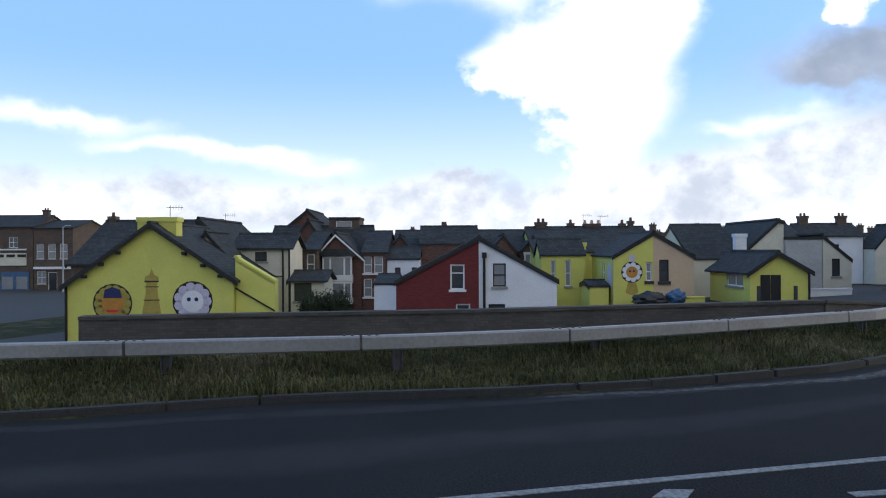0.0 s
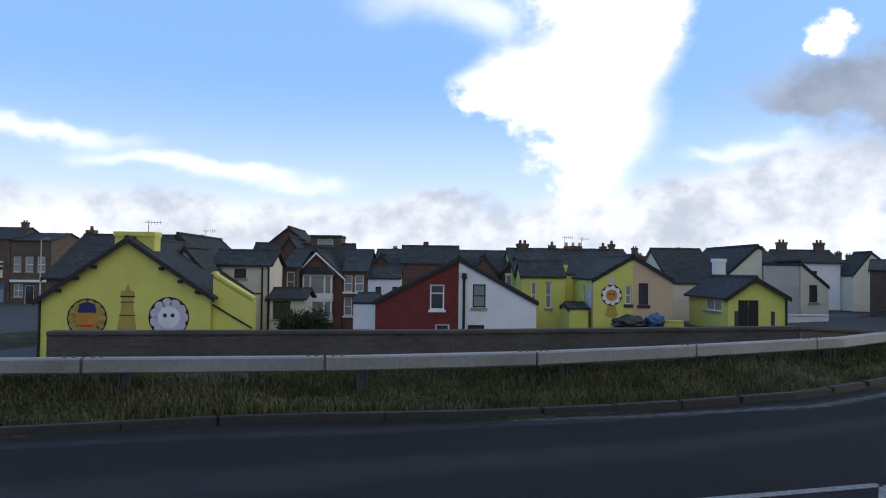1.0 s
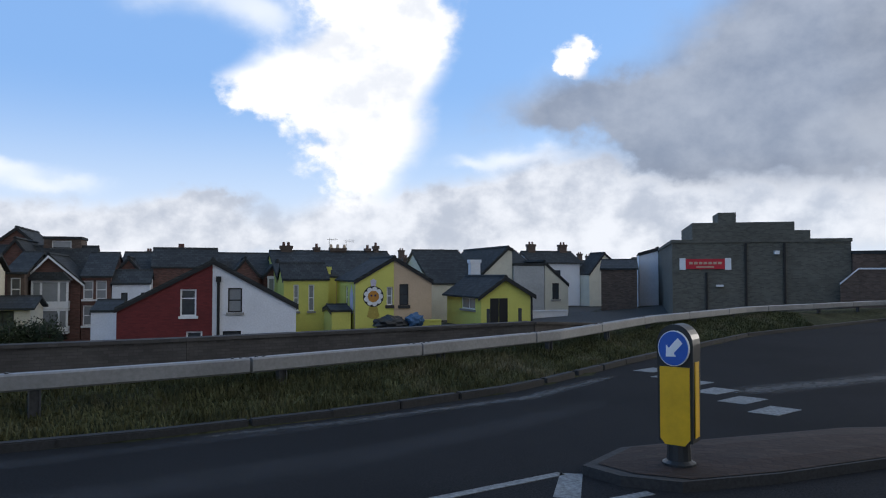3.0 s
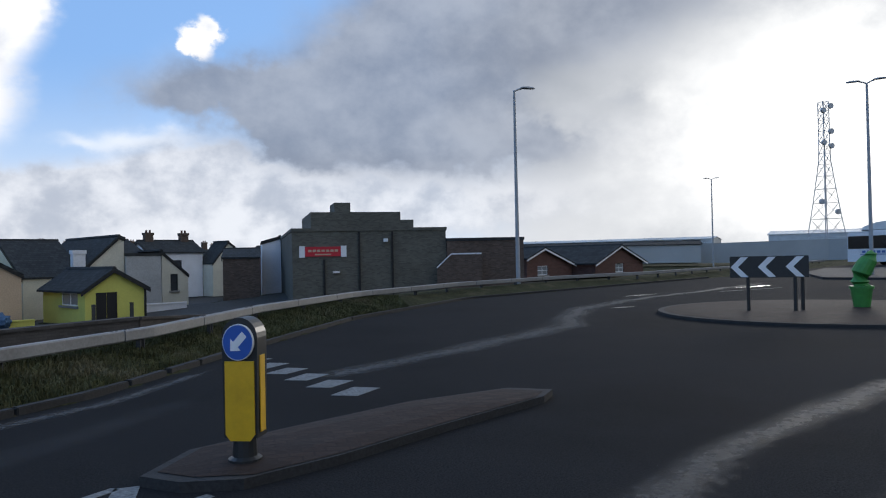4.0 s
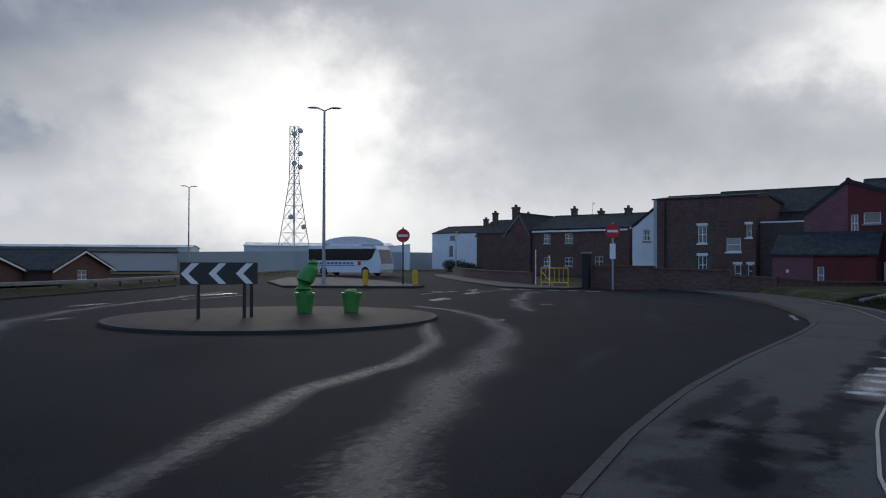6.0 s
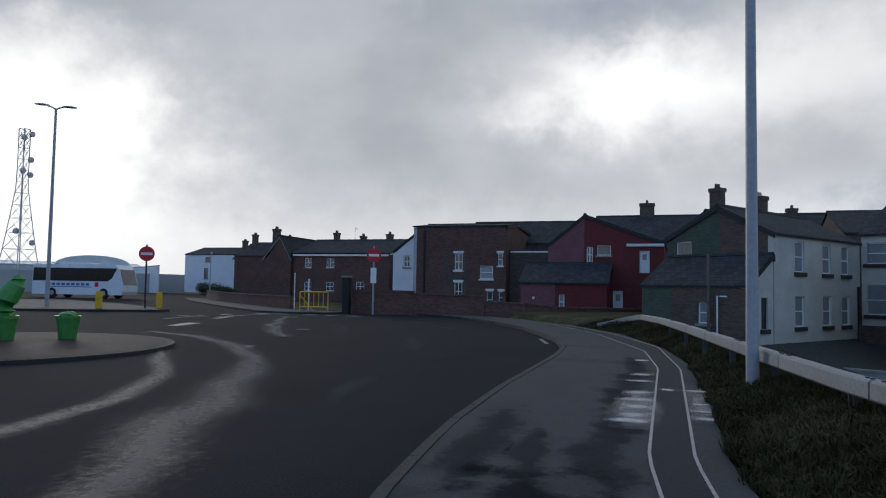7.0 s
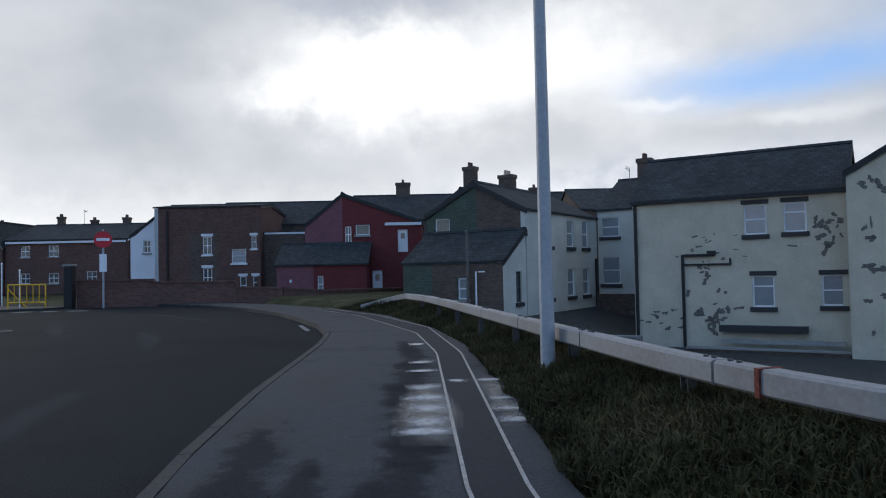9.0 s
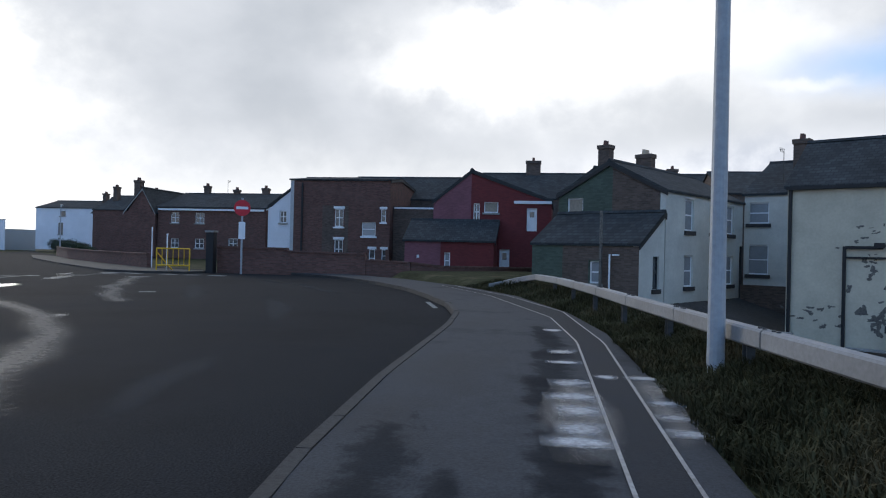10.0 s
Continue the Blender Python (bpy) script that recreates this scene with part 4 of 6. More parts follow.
house("house", AA, (5.75, 15.3), (54, 66), -3.6, 1.5, 3.5, "u", yellow_r, "yellow rendered house with a long slate roof and chimneys", chimneys=[(9.45, 60, 3.0, 3.8, 0.45, 0.5, None, 1), (11.2, 60, 3.0, 3.75, 1.3, 0.6, None, 3), (13.7, 60, 3.0, 3.75, 0.4, 0.5, None, 1), (14.4, 60, 3.0, 3.95, 0.4, 0.5, None, 1), (9.3, 54.4, 1.6, 2.15, 0.65, 0.5, yellow_r, 0)], aerials=[(10.5, 60, 3.4, 4.8), (11.9, 60, 3.4, 4.7)], over=0.1)
yp, ypp = house("house", AA, (9.6, 14.6), (45, 51.7), -3.2, (1.3, 1.3), 2.75, "v", {"F": peach_r, "L": yellow_r, "R": peach_r}, "gable painted half yellow with a mural, half peach", rp=12.1, over=0.1,
                windows=[("F", 11.62, 12.0, -0.35, 0.8, "net ds"), ("F", 12.45, 13.05, -0.37, 0.97, "dark ds"), ("L", 47.5, 48.3, -0.6, 0.8, "net ds")])
part("yellow_facing", wall_mesh([(9.6, -3.2), (12.08, -3.2), (12.08, 2.52), (9.6, 1.08)], [(11.61, 12.01, -0.36, 0.81)], lambda s, d, z: ypp["F"](s, d - 0.014, z), 0.012), yellow_r, yp)
yf = lambda s, d, z: ypp["F"](s, d - 0.015, z)
flower(yp, yf, 10.75, 0.2, 0.62, 9, white_r, orange_p)
part("mural_stem", prism(bmesh.new(), [(10.5, -0.45), (11.0, -0.45), (11.15, -1.05), (10.9, -1.2), (10.6, -1.2), (10.35, -1.05)], yf, -0.014, 0.0), tan_p, yp)
part("mural_stem", prism(bmesh.new(), [(10.6, 0.85), (10.9, 0.85), (10.95, 1.2), (10.75, 1.32), (10.55, 1.2)], yf, -0.014, 0.0), lilac_p, yp)
part("mural_leaf", prism(bmesh.new(), [(45.6, -0.9), (46.5, -0.9), (46.7, 0.2), (46.2, 0.9), (45.6, 0.3)], ypp["L"], -0.014, 0.0), lilac_p, yp)
house("outhouse", AA, (8.2, 9.4), (45.4, 48.5), -3.2, -0.6, -0.35, "u", yellow_r, "small yellow outhouse with a dark roof", over=0.08, category="outhouse")
free_wall("yard_wall", [a2w(10.6, 44), a2w(14.9, 44)], -1.35, -3.2, 0.2, yellow_r, "low yellow yard wall", cope=yellow_r)
for k, (u, w, z, mt, lb) in enumerate(((11.5, 1.9, -1.2, black_s, "dark tarpaulin bundle in the yard"), (13.0, 1.0, -1.05, tarp_m, "blue tarpaulin bundle in the yard"))):
    bm = bmesh.new()
    bmesh.ops.create_icosphere(bm, subdivisions=3, radius=1.0)
    for v in bm.verts:
        n = noise.noise(v.co * 2.3 + Vector((k, 0, 0))) * 0.22
        v.co = Vector((v.co.x * w * (0.55 + n), v.co.y * 0.6 * (1 + n), v.co.z * (0.45 + n)))
    o = part("tarpaulin", bm, mt, None)
    x, y = a2w(u, 43.4)
    o.matrix_basis = pose(x, y, z - 0.2, 0, 0, 32)
    tagged(o, lb, "bundle")
# small yellow hall
sy, syp = house("bungalow", AA, (16.85, 20.2), (42, 48.5), -2.0, (0.42, 0.46), 1.5, "v", yellow_r, "small yellow rendered hall with a dark slate roof and brown doors", rp=18.4, over=0.28,
                windows=[("L", 43.0, 45.6, -0.65, 0.1, "cross net")])
part("door", boxes([(17.45, 18.02, -0.03, 0.02, -1.75, 0.1), (18.05, 18.62, -0.03, 0.02, -1.75, 0.1)], syp["F"]), black_w, sy, "brown boarded double door")
for s in (17.0, 19.1):
    part("gate_post", boxes([(s - 0.08, s + 0.08, -0.9, -0.74, -2.0, -0.5)], syp["F"]), post_m, sy)
part("downpipe", boxes([(20.2, 20.3, -0.1, -0.02, -1.8, 0.3)], syp["F"]), black_w, sy)
free_wall("yard_wall", [a2w(22.1, 46), a2w(24.9, 46)], -1.0, -2.3, 0.2, white_r, "low white rendered yard wall", cope=white_r)
# cream and grey group behind
house("house", AA, (16.8, 20.6), (52, 62), -2.0, 1.0, 3.55, "u", {"F": cream_r, "R": cream_r, "L": cream_r}, "cream rendered house with a broad slate roof", chimneys=[(20.3, 52.2, 1.2, 2.7, 0.8, 0.5, white_r, 0)], over=0.1)
house("house", AA, (20.65, 23.45), (52.2, 62), -2.0, (1.5, 3.65), 3.75, "v", cream_r, "cream rendered wall under a steep slate slope", rp=23.1, over=0.08)
house("house", AA, (23.5, 26.4), (55, 62), -2.0, 2.4, 3.65, "u", {"F": white_r}, "white rendered house with dark roof", over=0.1, chimneys=[(24.3, 56, 2.0, 3.3, 0.6, 0.5)])
house("house_extension", AA, (23.5, 26.1), (52, 54.9), -2.0, 2.25, 2.3, "u", grey_r, "grey rendered flat-roofed back extension", flat=True, over=0.05)
house("house_extension", AA, (26.15, 28.2), (52, 58), -2.0, (2.6, 0.9), 2.65, "v", cream_r, "pale rendered back wing with a sloping roof", rp=26.1, windows=[("F", 26.8, 27.4, -0.38, 0.88, "dark")], over=0.06)
house("shop_row", AA, (35.5, 41.4), (74, 79), -2.0, 3.0, 4.2, "u", white_r, "white house over a small shopfront", category="shop", windows=[("F", 38, 39, 0.6, 2.0, "dark"), ("F", 36.5, 39.5, -1.7, -0.4, "dark")], chimneys=[(36.5, 76.5, 3.8, 5.0), (40.5, 76.5, 3.8, 5.0)])
house("house", AA, (41.5, 46.5), (72, 75), -2.0, 1.7, 4.0, "v", cream_r, "cream rendered gable end", rp=43.4, over=0.08)
for k in range(6):
    house("house", AA, (30 + 7.5 * k, 37.3 + 7.5 * k), (108 + 2 * k, 118 + 2 * k), -2.0, 2.4, 4.1, "u", brick_b if k % 2 else grey_r, "distant terrace house with dark slates and chimneys", group="distant terrace", chimneys=[(31 + 7.5 * k, 113 + 2 * k, 3.5, 5.4), (35 + 7.1 * k, 113 + 2 * k, 3.5, 5.0, 1.2, 0.6, None, 3)])
for k in range(7):
    house("house", AA, (-24 + 7.5 * k, -16.7 + 7.5 * k), (84, 94), -3.5, 1.7, 2.9 + 0.25 * (k % 3), "u", brick_r, "terrace house with dark slates and a brick chimney", group="street terrace", chimneys=[(-20 + 7.5 * k + 1.7 * (k % 2), 89, 2.5, 3.7 + 0.25 * (k % 3), 0.6 + 0.3 * (k % 2), 0.6)])
house("house", AA, (46.6, 53), (66, 76), -1.5, 2.2, 3.4, "u", brick_r, "low red brick workshop with dark roof", category="workshop")
# club building with stepped roof
club, cp = house("club_building", 0, (3.44, 13.2), (46, 64), -1.7, 3.45, 3.6, "u", brick_d, "dark brick social club with stepped flat roof and red sign", flat=True, over=0.06, category="club",
                 roof=brick_d)
lc = cp["F"]
part("roof_block", boxes([(4.6, 10.25, 0.05, 8, 3.655, 4.65)], lc), brick_d, club)
part("roof_block", boxes([(10.255, 11.1, 0.1, 8, 3.655, 4.15)], lc), brick_d, club)
part("roof_block", boxes([(6.1, 7.1, 0.3, 3.0, 4.655, 5.26)], lc), brick_d, club)
sg = part("sign_board", boxes([(4.2, 6.4, -0.08, -0.01, 1.9, 2.5)], lc), red_s, club, "red banner sign with white ends and illegible writing")
part("sign_panel", boxes([(3.85, 4.19, -0.1, -0.01, 1.85, 2.55)], lc), white_p, sg)
part("sign_panel", boxes([(6.41, 6.75, -0.1, -0.01, 1.85, 2.55)], lc), white_p, sg)
for k in range(7):
    part("sign_bar", boxes([(4.4 + 0.27 * k, 4.6 + 0.27 * k, -0.09, -0.0805, 2.18, 2.32)], lc), peach_r, sg)
part("sign_bar", boxes([(4.8, 5.8, -0.09, -0.0805, 1.98, 2.06)], lc), peach_r, sg)
part("floodlight", boxes([(9.1, 9.35, -0.35, -0.01, 2.75, 2.95)], lc), white_w, club)
for s in (5.3, 7.5, 9.6):
    part("downpipe", boxes([(s, s + 0.12, -0.12, -0.01, -0.6, 1.7 if s < 6 else 3.4)], lc), black_w, club)
part("service_box", boxes([(5.9, 6.3, -0.2, -0.01, 0.85, 0.97)], lc), white_w, club)
house("house", 0, (1.9, 3.4), (62, 70), -1.7, (3.2, 3.5), 3.6, "v", white_r, "grey-white rendered side wall beside the club", rp=3.35, over=0.05)
house("house", 0, (-1.0, 1.6), (56, 66), -1.7, 1.9, 2.6, "u", brick_b, "low dark brick building in shade", over=0.1)
house("brick_building", -8, (6.7, 11.75), (47.2, 54), -1.4, 2.72, 2.8, "u", brick_b, "long low flat-roofed brown brick building", flat=True, over=0.05, category="building")
free_wall("porch_coping", [(12.4, 45.3), (13.3, 45.1), (15.2, 44.8)], [1.0, 1.85, 1.85], -0.3, 0.3, brick_b, "brick porch wall with a pale sloping coping", cope=white_r)
for u0, u1, v, ze, zr, rp in ((53.0, 60.1, 38.6, (1.6, 0.95), 2.45, 55.4), (60.4, 69.5, 36.2, (1.0, 1.0), 2.6, 64.8)):
    house("bungalow", AA, (u0, u1), (v, v + 14), -0.4, ze, zr, "v", brick_r, "low red brick bungalow with white bargeboards", over=0.35, verge_m=white_w, rp=rp, windows=[("F", rp - 0.8, rp + 0.8, -0.1, 0.75, "cross net")])
house("bungalow", AA, (54.5, 84), (54, 64), -0.4, 1.4, 3.0, "u", brick_b, "long low building with a dark slate roof", over=0.3)

tl = thing("traffic_light", pose(*a2w(-50.3, 80), -3.9, 0, 0, 32), "black traffic signal showing green in the lower street", "traffic light")
part("pole", tube([(0, 0, -0.2), (0, 0, 2.3)], 0.06, 8), post_m, tl)
hd = part("signal_head", box(-0.2, 0.2, -0.15, 0.15, 2.3, 3.4, bev=0.03), black_s, tl)
go = bpy.data.materials.new("green_signal")
go.use_nodes = True
go.node_tree.nodes["Principled BSDF"].inputs["Emission Color"].default_value = (0.1, 1.0, 0.6, 1)
go.node_tree.nodes["Principled BSDF"].inputs["Emission Strength"].default_value = 3.0
for z, mt in ((3.2, black_w), (2.85, black_w), (2.5, go)):
    part("lens", tube([(0, -0.16, z), (0, -0.19, z)], 0.12, 14), mt, hd)

# ---- the street on the other side ----
CA_ = -33
P0 = 38.24

def cream_house():
    """The peeling house: its long wall faces the footway, the ridge runs along it."""
    h, p = house("house", CA_, (P0, P0 + 7.6), (6.5, 15.5), -2.7, 4.5, 6.72, "v", old_cream, "peeling cream rendered house with a dark roof and dark sills", rp=P0 + 3.2, over=0.12,
                 windows=[("L", 9.6, 10.53, 2.75, 4.08, "net ds lint"), ("L", 8.03, 8.93, 2.8, 4.08, "top net ds lint"), ("L", 9.37, 10.27, -0.42, 0.95, "top net ds lint"), ("L", 6.66, 7.55, -0.35, 0.95, "net ds lint")],
                 chimneys=[])
    f = p["L"]
    pipe = [(13.15, 13.27, -0.12, -0.01, -2.6, 1.95), (11.8, 13.15, -0.12, -0.01, 1.85, 1.97), (11.1, 13.15, -0.09, -0.01, 1.45, 1.53), (11.1, 11.18, -0.09, -0.01, 1.53, 1.75), (11.75, 12.1, -0.25, -0.01, 1.9, 2.1)]
    part("waste_pipe", boxes(pipe, f), black_w, h)
    part("downpipe", boxes([(15.3, 15.42, -0.14, -0.01, -2.6, 4.4)], f), black_w, h)
    part("gutter", boxes([(6.5, 15.5, -0.2, -0.02, 4.36, 4.5)], f), black_w, h)
    rnd = random.Random(5)

    def patch(s, z, w, hh, face=f, owner=h):
        """A patch where the render has flaked off, with a ragged edge."""
        n = 15
        ph = rnd.uniform(0, 6)
        ring = []
        for k in range(n):
            a = k * math.tau / n
            r = 0.75 + 0.3 * math.sin(2 * a + ph) + rnd.uniform(-0.28, 0.28)
            ring.append((s + 0.85 * w * r * math.cos(a), z + 1.2 * hh * r * math.sin(a)))
        part("bare_patch", prism(bmesh.new(), ring, face, -0.006, 0.0), bare, owner)

    for k in range(26):
        patch(12.1 + rnd.gauss(0, 0.55), 2.15 + rnd.gauss(0, 0.38), rnd.uniform(0.06, 0.22), rnd.uniform(0.02, 0.06))
    for k in range(10):
        patch(12.3 + rnd.gauss(0, 0.35), 0.6 + rnd.gauss(0, 0.7), rnd.uniform(0.08, 0.25), rnd.uniform(0.05, 0.14))
    for k in range(16):
        patch(12.0 + rnd.gauss(0, 0.5), -0.9 + rnd.gauss(0, 0.35), rnd.uniform(0.1, 0.3), rnd.uniform(0.06, 0.2))
    for k in range(14):
        patch(7.2 + rnd.gauss(0, 0.4), 2.7 + rnd.gauss(0, 0.5), rnd.uniform(0.08, 0.3), rnd.uniform(0.06, 0.2))
    for k in range(18):
        patch(14.2 + rnd.gauss(0, 0.6), -0.95 + rnd.gauss(0, 0.3), rnd.uniform(0.06, 0.2), rnd.uniform(0.04, 0.1))
    patch(8.6, 2.2, 0.25, 0.06)
    part("wall_ledge", boxes([(8.1, 11.65, -0.35, 0.0, -1.5, -1.22)], f), dark_sill, h)
    part("wall_ledge", boxes([(6.7, 11.5, -0.75, -0.36, -1.95, -1.8)], f), stone_w, h)
    part("plinth", boxes([(6.5, 12.8, -1.2, -0.9, -2.7, -2.2)], f), brick_b, h)
    part("coping", boxes([(6.4, 12.9, -1.25, -0.85, -2.195, -2.12)], f), stone_w, h)
    # the wing that stands forward
    w, wp = house("house_wing", CA_, (P0 - 1.3, P0 + 7.6), (1.5, 6.45), -2.7, 5.0, 6.9, "u", old_cream, "peeling cream gable wing standing forward", rp=3.2, over=0.1)
    g = wp["L"]
    for k in range(26):
        patch(6.1 - rnd.random() * 1.6, -1.5 + rnd.random() * 6.3, rnd.uniform(0.08, 0.32), rnd.uniform(0.05, 0.2), g, w)


cream_house()
# white L-shaped houses
wl, wlp = house("house", CA_, (35.7, 45.2), (19.9, 25.6), -1.2, 4.3, 5.75, "u", {"F": old_white, "L": green_p, "B": green_p}, "white rendered terrace wing with narrow dark-silled sashes", over=0.1,
                windows=[("L", 24.2, 25.1, 3.35, 4.15, "board"), ("F", 40.7, 41.7, 2.6, 4.1, "net ds"), ("F", 42.9, 43.9, 2.6, 4.1, "net ds"), ("F", 37.75, 38.75, 2.6, 4.1, "net ds"), ("F", 40.7, 41.7, -0.05, 1.45, "net ds"), ("F", 42.9, 43.9, -0.05, 1.45, "net ds"), ("F", 37.75, 38.75, -0.05, 1.45, "net ds")])
part("downpipe", boxes([(44.8, 44.92, -0.12, -0.01, -1, 2.0)], wlp["F"]), black_w, wl)
part("brick_facing", wall_mesh([(20.2, 2.9), (22.6, 2.9), (22.6, 5.6), (20.2, 4.35)], [], lambda s, d, z: wlp["L"](s, d - 0.014, z), 0.012), brick_b, wl, "bare brown brickwork beside the green paint")
lt, ltp = house("house_extension", CA_, (33.2, 35.6), (19.9, 25.4), -1.2, (1.8, 3.2), 3.25, "v", {"F": old_white, "L": green_p, "B": green_p}, "lean-to in white and dark green with a sloping roof", rp=35.5, over=0.08, windows=[("L", 21.7, 22.3, 0.1, 1.1, "net"), ("F", 34.5, 35.1, -0.1, 1.35, "dark ds")])
part("brick_facing", wall_mesh([(19.9, -1.2), (23.7, -1.2), (23.7, 1.75), (19.9, 1.75)], [(21.65, 22.35, 0.05, 1.15)], lambda s, d, z: ltp["L"](s, d - 0.014, z), 0.012), brick_b, lt, "bare brown brickwork")
part("vent_pole", boxes([(21.55, 21.65, -0.3, -0.2, -1.2, 3.3)], ltp["L"]), bare, lt)
house("house", CA_, (45.3, 54), (15.5, 19.85), -1.6, 4.8, 6.9, "v", old_white, "white rendered house with wide dark-framed windows", over=0.12,
      windows=[("L", 18.55, 19.65, 3.25, 4.4, "net ds"), ("L", 18.55, 19.65, 0.5, 2.1, "net ds")], chimneys=[(46.2, 17.2, 5.0, 7.75, 0.6, 0.75)], aerials=[(46.4, 18.2, 5.0, 7.6, -1)])
house("house", CA_, (44, 52), (25.8, 31.0), -1.0, 5.0, 6.6, "u", brick_b, "brown brick house with clustered chimney pots", chimneys=[(47, 29.4, 6.4, 8.5, 0.6, 0.8, None, 2), (47, 26.6, 6.0, 7.7, 0.6, 1.0, None, 3)], over=0.1)
def c2w(u, v):
    return (u * C_C - v * C_S, u * C_S + v * C_C)


free_wall("yard_wall", [c2w(44.6, 15.6), c2w(44.6, 19.7)], -0.15, -2.4, 0.25, brick_b, "dark low brick yard wall between the white houses", cope=brick_b)
free_wall("yard_wall", [c2w(36.2, 14.6), c2w(36.2, 18.2)], -1.72, -2.8, 0.22, stone_w, "low grey rendered yard wall", cope=stone_w)
# pairs along the far pavement
pk, pkp = house("house", 0, (58, 68), (2.5, 10.8), -0.5, (5.0, 4.9), 7.05, "u", {"L": red_p, "B": pink_p, "F": red_p}, "gabled house painted half pink, half deep red", rp=8.1, over=0.08,
                windows=[("L", 7.5, 7.95, 3.6, 4.8, "cross"), ("L", 6.2, 7.2, 4.15, 4.9, "board")], doors=[("L", 3.5, 4.2, 2.9, 4.5, white_w), ("L", 5.35, 6.05, -0.2, 1.6, white_w)])
part("pink_facing", wall_mesh([(8.12, -0.5), (10.8, -0.5), (10.8, 4.85), (8.12, 6.95)], [], lambda s, d, z: pkp["L"](s, d - 0.014, z), 0.012), pink_p, pk, "pink painted brickwork")
part("fascia", boxes([(2.5, 5.1, -0.12, 0.0, 4.8, 5.0)], pkp["L"]), white_w, pk)
ln, lnp = house("house_extension", 0, (55, 57.9), (6.2, 12.2), -0.5, (2.05, 3.4), 3.45, "v", {"L": red_p}, "lean-to under slates, half red, half pink", rp=57.8, over=0.15, windows=[("L", 9.1, 9.5, 0.2, 1.3, "net")])
part("pink_facing", wall_mesh([(9.75, -0.5), (12.2, -0.5), (12.2, 2.0), (9.75, 2.0)], [], lambda s, d, z: lnp["L"](s, d - 0.014, z), 0.012), pink_p, ln)
part("lamp_box", boxes([(11.2, 11.35, -0.1, -0.016, 0.9, 1.1)], lnp["L"]), white_w, ln)
bh, bhp = house("house", 0, (62, 72), (14.9, 22.95), -0.6, 6.7, 7.15, "v", {"L": brick_r, "B": grey_r}, "brown brick house with white framed windows", over=0.1, rp=66,
      windows=[("L", 18.6, 19.3, 3.1, 4.5, "cross lint ws"), ("L", 18.6, 19.3, 0.6, 2.1, "cross lint ws"), ("L", 16.0, 17.1, 2.4, 3.5, "net ws"), ("L", 15.2, 15.6, 3.5, 4.5, "lint ws"), ("L", 16.0, 16.5, 0.0, 1.4, "lint ws"), ("L", 15.1, 15.5, 0.4, 1.4, "lint ws")])
part("recess_panel", wall_mesh([(18.2, -0.4), (20.3, -0.4), (20.3, 4.75), (18.2, 4.75)], [(18.5, 19.4, 2.9, 4.8), (18.5, 19.4, 0.4, 2.4)], lambda s, d, z: bhp["L"](s, d - 0.014, z), 0.012), brick_b, bh, "darker brick panel round the windows")
part("soil_pipe", boxes([(21.9, 22.02, -0.12, -0.01, -0.4, 6.5)], bhp["L"]), black_w, bh)
fb, fbp = house("house", 0, (63.0, 72), (10.9, 14.85), -0.6, 4.6, 4.7, "v", brick_b, "dark brick flat-roofed back wing with a pale edge", over=0.03, flat=True, windows=[("L", 11.1, 11.7, 3.4, 4.4, "dark")])
part("fascia", boxes([(10.95, 14.8, -0.06, -0.032, 4.62, 4.75)], fbp["L"]), white_w, fb)
house("house", 0, (64, 72), (23.05, 25.6), -0.4, (6.4, 4.7), 6.5, "u", {"L": white_r, "B": white_r}, "white painted brick gable with a small window", rp=23.2, over=0.05, windows=[("L", 24.0, 24.6, 3.4, 4.4, "cross")], aerials=[(64.5, 23.0, 6.4, 7.4)])
house("terrace_roof", 0, (70, 80), (9.1, 21), -0.6, 5.8, 8.15, "v", brick_b, "terrace with dark slates behind the brick house", category="terrace", over=0.1)
house("terrace_roof", 0, (70, 80), (-14, 9), -0.6, 6.0, 8.6, "v", brick_b, "long terrace with dark slates behind the back wings", category="terrace", chimneys=[(75, 4.4, 8.0, 9.9, 0.8, 1.3, None, 2), (75, -8, 8.0, 9.2, 0.7, 0.9, None, 2)], over=0.1)
house("terrace_roof", 0, (58, 70), (-30, -9), -0.6, 5.6, 7.6, "v", brick_b, "terrace roof of dark slates behind the white houses", category="terrace", over=0.1)
# brick terrace further along
tr, trp = house("house", 0, (78, 90), (31.6, 43.5), 0.0, 5.3, 7.1, "v", brick_r, "dark brick terrace houses with white windows and chimneys", over=0.15, verge_m=white_w, rp=84,
      windows=[("L", 41.1, 42.0, 3.7, 4.8, "cross"), ("L", 38.3, 39.3, 3.7, 4.8, "cross"), ("L", 41.1, 42.0, 1.1, 2.1, "cross"), ("L", 38.3, 39.3, 1.1, 2.1, "cross"), ("L", 34.6, 35.6, 1.1, 2.2, "cross")], chimneys=[(84, 34.1, 6.6, 7.9, 0.6, 0.7), (84, 41, 6.6, 8.1, 0.6, 0.6), (84, 37.5, 6.6, 7.7, 0.6, 0.6)], aerials=[(84, 38.6, 7.0, 9.0)])
part("fascia", boxes([(31.7, 43.4, -0.2, -0.155, 5.0, 5.2)], trp["L"]), white_w, tr)
house("house", 0, (77.6, 90), (43.6, 47.0), 0.0, 4.8, 7.2, "u", brick_r, "gabled brick house with pale bargeboards", over=0.15, rp=45, verge_m=stone_w, chimneys=[(79, 46.3, 5.6, 8.2, 0.7, 0.7)])
